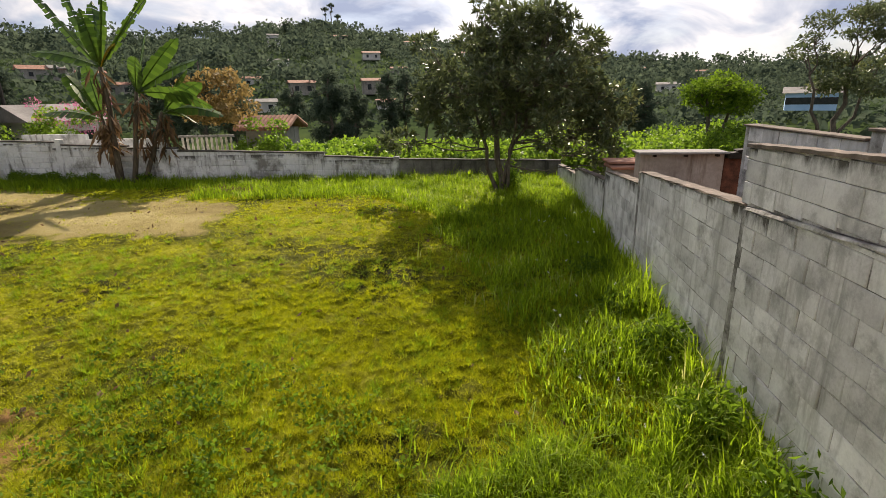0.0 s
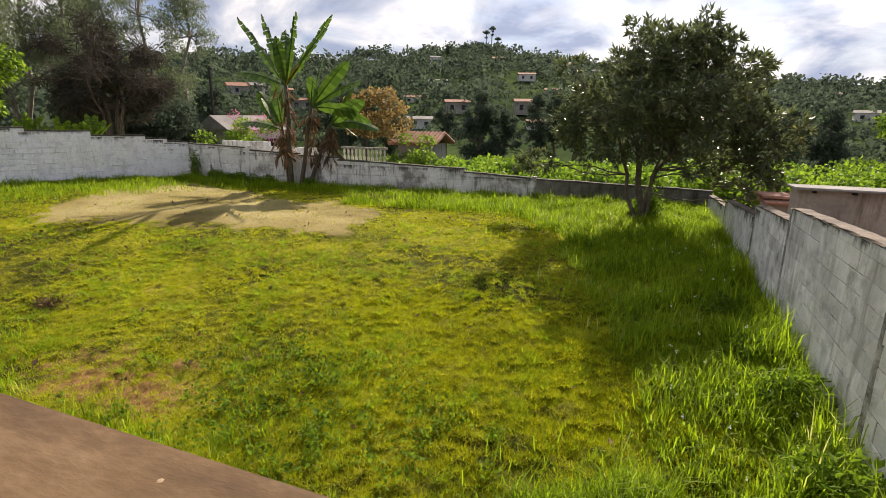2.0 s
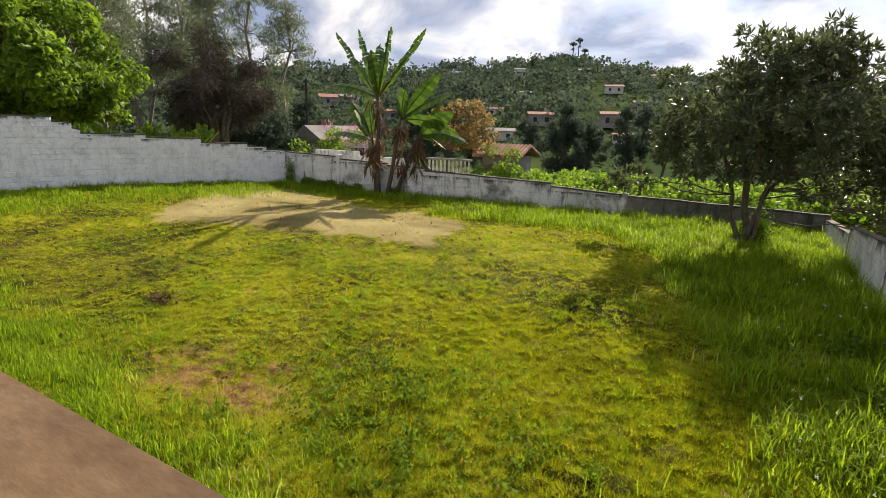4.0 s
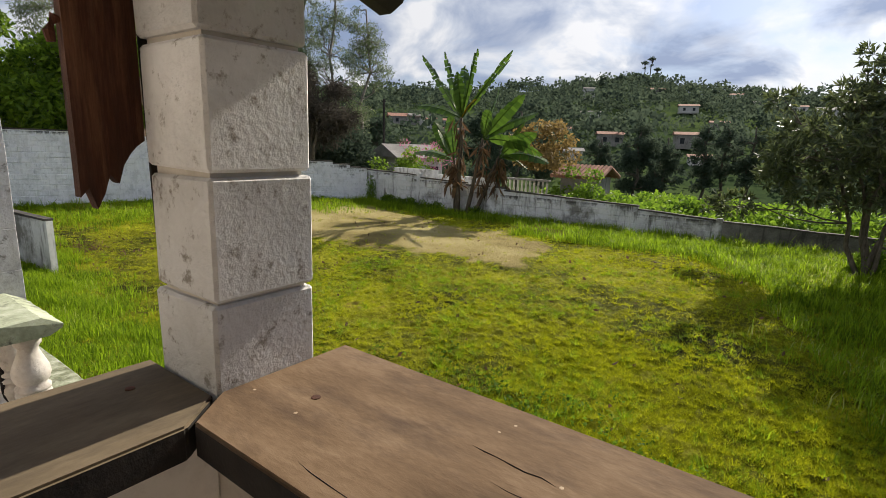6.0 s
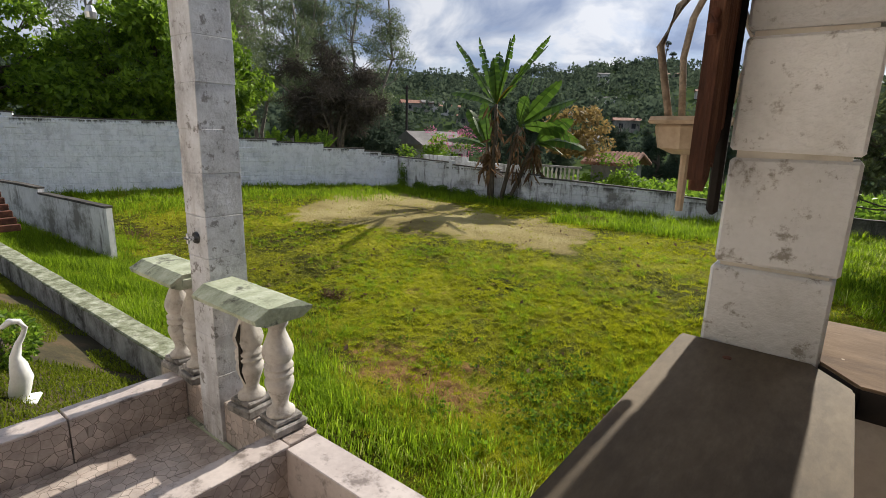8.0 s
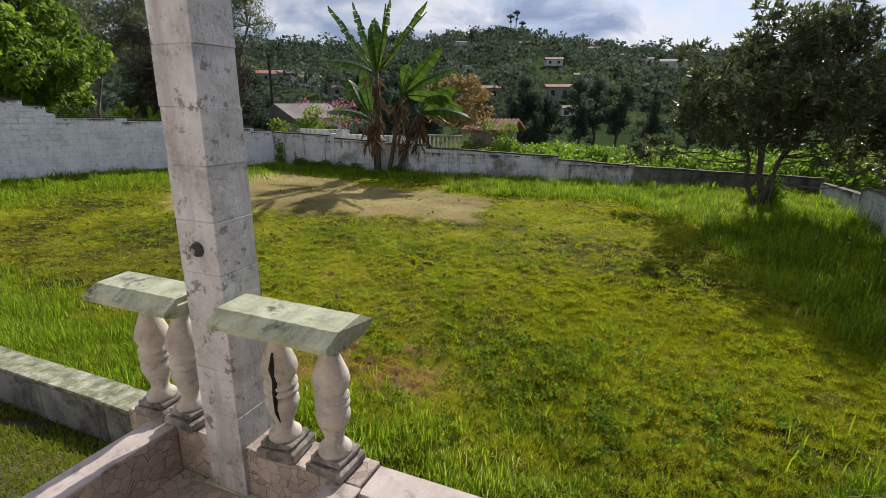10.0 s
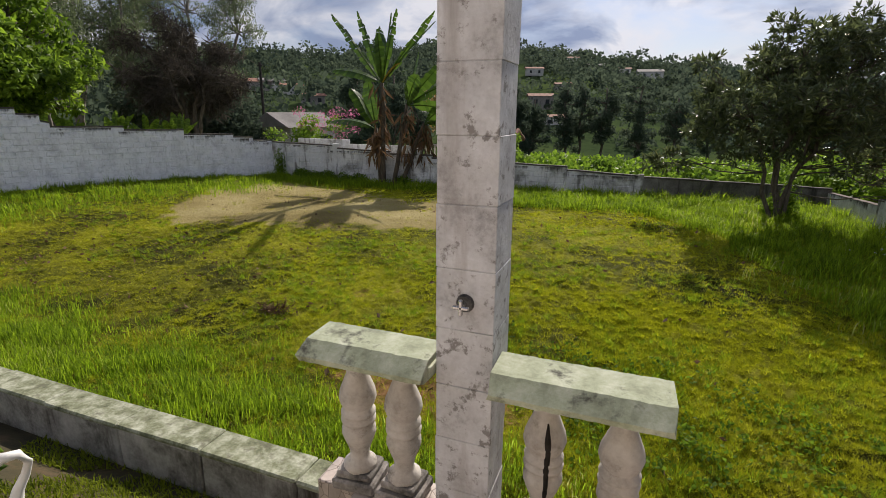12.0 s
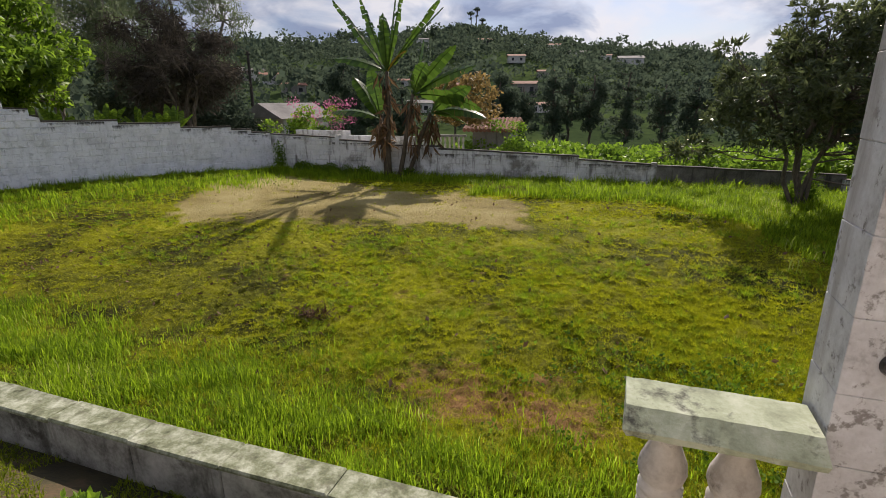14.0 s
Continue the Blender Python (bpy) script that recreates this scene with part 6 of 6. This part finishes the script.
def house(x, y, w, d, h, rz, roof, wall, label, gable=1.2, z=None, windows=2):
    z = float(land_z(np.array(x), np.array(y))) - 0.3 if z is None else z
    root = empty("house", (x, y, z), rz)
    tagged(root, label, "house")
    part("wall", boxed((-w / 2, -d / 2, 0), (w / 2, d / 2, h)), wall, root)
    bm = bmesh.new()
    e = 0.4
    vs = [bm.verts.new(p) for p in ((-w / 2 - e, -d / 2 - e, h), (w / 2 + e, -d / 2 - e, h), (w / 2 + e, d / 2 + e, h), (-w / 2 - e, d / 2 + e, h), (-w / 2 - e, 0, h + gable), (w / 2 + e, 0, h + gable))]
    for q in ((0, 1, 5, 4), (2, 3, 4, 5), (0, 4, 3), (1, 2, 5), (3, 2, 1, 0)):
        bm.faces.new([vs[i] for i in q])
    bmesh.ops.recalc_face_normals(bm, faces=bm.faces)
    part("roof", bm, roof, root)
    for k in range(windows):
        cx = -w / 2 + w * (k + 0.5) / windows
        part("window", boxed((cx - 0.5, -d / 2 - 0.03, h * 0.35), (cx + 0.5, -d / 2 + 0.05, h * 0.75)), M["darkvoid"], root)
    return root


for (_a, _e, _w, _h, _wl, _rf), (_x, _y, _rr) in zip(HOUSES, SITES):
    _w, _h = _w * 0.68, _h * 0.75
    house(_x, _y, _w, _w * 0.7, _h, _a + 8, M[_rf], M["housewall" if _wl == "clay" else _wl], "small far house with a " + ("red tiled" if _rf == "clay" else "grey sheet") + " roof among trees", _w * 0.12)
_x, _y = bearing(-29.8, 85)
house(_x, _y, 5.6, 5, 2.2, -26, M["sheetroof"], M["bluewall"], "light blue building with a row of dark windows", 0.8, z=0.4, windows=6)
house(-25.4, 28.0, 3.4, 4, 2.3, 70, M["sheetroof"], M["housewall"], "low pale house with a grey gabled roof behind the corner", 0.9, z=0.0)


def tiled_gatehouse():
    g = empty("tiled_kiosk", (-10.75, 24.0, 0))
    tagged(g, "small kiosk with a red clay tile roof beyond the wall", "kiosk")
    part("wall", boxed((-0.95, 0.1, -0.6), (0.95, 2.0, 1.9)), M["greywall"], g)
    for k in range(13):
        x = -1.25 + 2.5 * k / 12
        part("roof_tile", tube(bmesh.new(), [(x, -0.35, 1.92), (x, 0.95, 2.42), (x, 2.3, 1.92)], [0.11, 0.11, 0.11], 8), M["clay"], g)
    b = empty("far_balustrade", (-14.2, 22.6, 0))
    tagged(b, "old concrete balustrade beyond the back wall", "balustrade")
    part("rail", boxed((0, 0, 1.65), (2.6, 0.16, 1.75), 0.01), M["greywall"], b)
    part("base", boxed((0, 0, -0.6), (2.6, 0.16, 1.05), 0.01), M["greywall"], b)
    for k in range(11):
        part("baluster", lathe(bmesh.new(), [(0.05, 1.05), (0.06, 1.2), (0.035, 1.35), (0.06, 1.5), (0.04, 1.65)], 8, (0.15 + 0.23 * k, 0.08, 0)), M["plaster"], b)


tiled_gatehouse()
w2 = new("inner_wall", bm_mesh("inner_wall", box(boxed((-19, 19.6, -0.5), (-16.2, 19.75, 2.05)), (-16.198, 19.6, -0.5), (-13.0, 19.75, 1.85)), M["backwall"]))
tagged(w2, "second whitewashed wall behind the back wall", "wall", kind="structure")
pole = empty("utility_pole", (-29.5, 29.8, 0))
tagged(pole, "dark wooden post standing at the wall's corner", "pole")
part("post", tube(bmesh.new(), [(0, 0, -0.6), (0, 0, 6.6)], [0.12, 0.09], 8), M["pole"], pole)
part("bracket", boxed((-0.2, -0.05, 6.35), (0.2, 0.05, 6.45), 0.01), M["pole"], pole)


# ---- wall blocks, last ----
def wall_blocks():
    """Blocks of the bare wall: those of the near stretch are objects, the rest one mesh."""
    rr = random.Random(9)
    shapes = []
    for k in range(6):
        random.seed(100 + k)
        shapes.append(bm_mesh("block", boxed((0, 0.003, 0.003), (0.05, 0.394, 0.196), 0.006, 0.006), M["concrete"]))
    far = bmesh.new()
    lay = far.verts.layers.float.new("mould")
    count = 0
    for y0, y1, z0, z1 in RIGHT:
        c = 0
        z = -0.1
        while z < 2.4:
            y = y0 - (0.2 if c % 2 else 0.0)
            while y < y1 - 0.03:
                a, b = max(y, y0), min(y + 0.4, y1)
                hi = min(z + 0.2, top_at(a), top_at(b))
                if hi - z > 0.03 and b - a > 0.03:
                    whole = b - a > 0.399 and hi - z > 0.199
                    if whole and 2.6 <= y < 9.4 and count < 300 and z > 0.25:
                        ob = new("block", shapes[rr.randrange(6)])
                        ob.parent = wr
                        ob.location = (RX + rr.uniform(-0.003, 0.007), y, z)
                        count += 1
                    else:
                        g = rr.uniform(-0.004, 0.004)
                        q3 = ((RX + g, a + 0.004, z + 0.004), (RX + 0.05, b - 0.005, hi - 0.004))
                        run = rr.uniform(0.5, 1.0) if min(top_at(a), top_at(b)) - hi < 0.05 else 0.0
                        vs = [far.verts.new((q3[i][0], q3[j][1], q3[k][2])) for i in (0, 1) for j in (0, 1) for k in (0, 1)]
                        for k, vv in enumerate(vs):
                            vv[lay] = run if k % 2 else run * 0.6
                        for q in ((0, 1, 3, 2), (0, 4, 5, 1), (2, 3, 7, 6), (1, 5, 7, 3), (0, 2, 6, 4)):
                            far.faces.new([vs[i] for i in q])
                y += 0.4
            c += 1
            z += 0.2
    ob = part("blocks", far, M["concrete"], wr)
    ob["kind"] = "stuff"
    # blocks of the upper wall, each an object
    for c in range(5):
        z = 2.0 + 0.2 * c + 0.09
        y = 0.2 + (0.2 if c % 2 else 0.0)
        while y < 4.9:
            b = min(y + 0.4, 4.95)
            lo, hi = max(z, up_lo(y) + 0.004), min(z + 0.2, up_hi(b) - 0.004)
            if b - y > 0.05 and hi - lo > 0.03:
                g = rr.uniform(-0.003, 0.003)
                blk = part("block", boxed((UX + g, y + 0.003, lo + 0.003), (UX + 0.05, b - 0.003, hi - 0.003), 0.004, 0.002), M["concrete"], wu)
                if z + 0.2 > up_hi(y) - 0.12:
                    at = blk.data.attributes.new("mould", "FLOAT", "POINT")
                    run = rr.uniform(0.5, 1.0)
                    at.data.foreach_set("value", [run if vv.co.z > (lo + hi) / 2 else run * 0.5 for vv in blk.data.vertices])
            y += 0.4


def washed_blocks(a, b, top, z0, material, parent, seed):
    """Whitewashed blocks that stand a little proud or back of the wall's face, joined."""
    rr = random.Random(seed)
    d = (b - a)
    ln = d.length
    d.normalize()
    n = Vector((d.y, -d.x, 0)) * -1
    bm = bmesh.new()
    lay = bm.verts.layers.float.new("mould")
    c, z = 0, z0
    while z < 3.8:
        s = -0.2 if c % 2 else 0.0
        while s < ln:
            s0, s1 = max(0, s) + 0.006, min(s + 0.4, ln) - 0.006
            hi = min(z + 0.192, top(s0) - 0.004, top(s1) - 0.004)
            if hi - z > 0.03 and s1 - s0 > 0.04:
                g = 0.006 + rr.uniform(0, 0.028)
                e = 0.016
                pts = []
                run = rr.uniform(0.55, 1.0) if top((s0 + s1) / 2) - hi < 0.06 else (rr.uniform(0.2, 0.7) if top((s0 + s1) / 2) - hi < 0.26 and rr.random() < 0.5 else 0.0)
                for off, q in ((0.0, 0.0), (g, e)):
                    for ss, zz in ((s0 + q, z + q), (s1 - q, z + q), (s1 - q, hi - q), (s0 + q, hi - q)):
                        p = a + d * ss + n * (off + rr.uniform(-0.003, 0.003) * (1 if off else 0))
                        vv = bm.verts.new((p.x, p.y, zz))
                        vv[lay] = run if zz > (z + hi) / 2 else run * 0.55
                        pts.append(vv)
                bm.faces.new(pts[4:])
                for k in range(4):
                    bm.faces.new((pts[k], pts[(k + 1) % 4], pts[4 + (k + 1) % 4], pts[4 + k]))
            s += 0.4
        z += 0.2
        c += 1
    bmesh.ops.recalc_face_normals(bm, faces=bm.faces)
    part("blocks", bm, material, parent)["kind"] = "stuff"


def steps_top(steps):
    def top(s):
        z = steps[0][1]
        for s0, t0, _ in steps:
            if s >= s0:
                z = t0
        return z
    return top


washed_blocks(BACK_B, LEFT_B, steps_top(LEFT_STEPS), 0.2, M["whitewall"], wl, 4)
washed_blocks(_c, BACK_B, steps_top(BACK_STEPS), 0.0, M["backwall"], wb, 5)
wall_blocks()
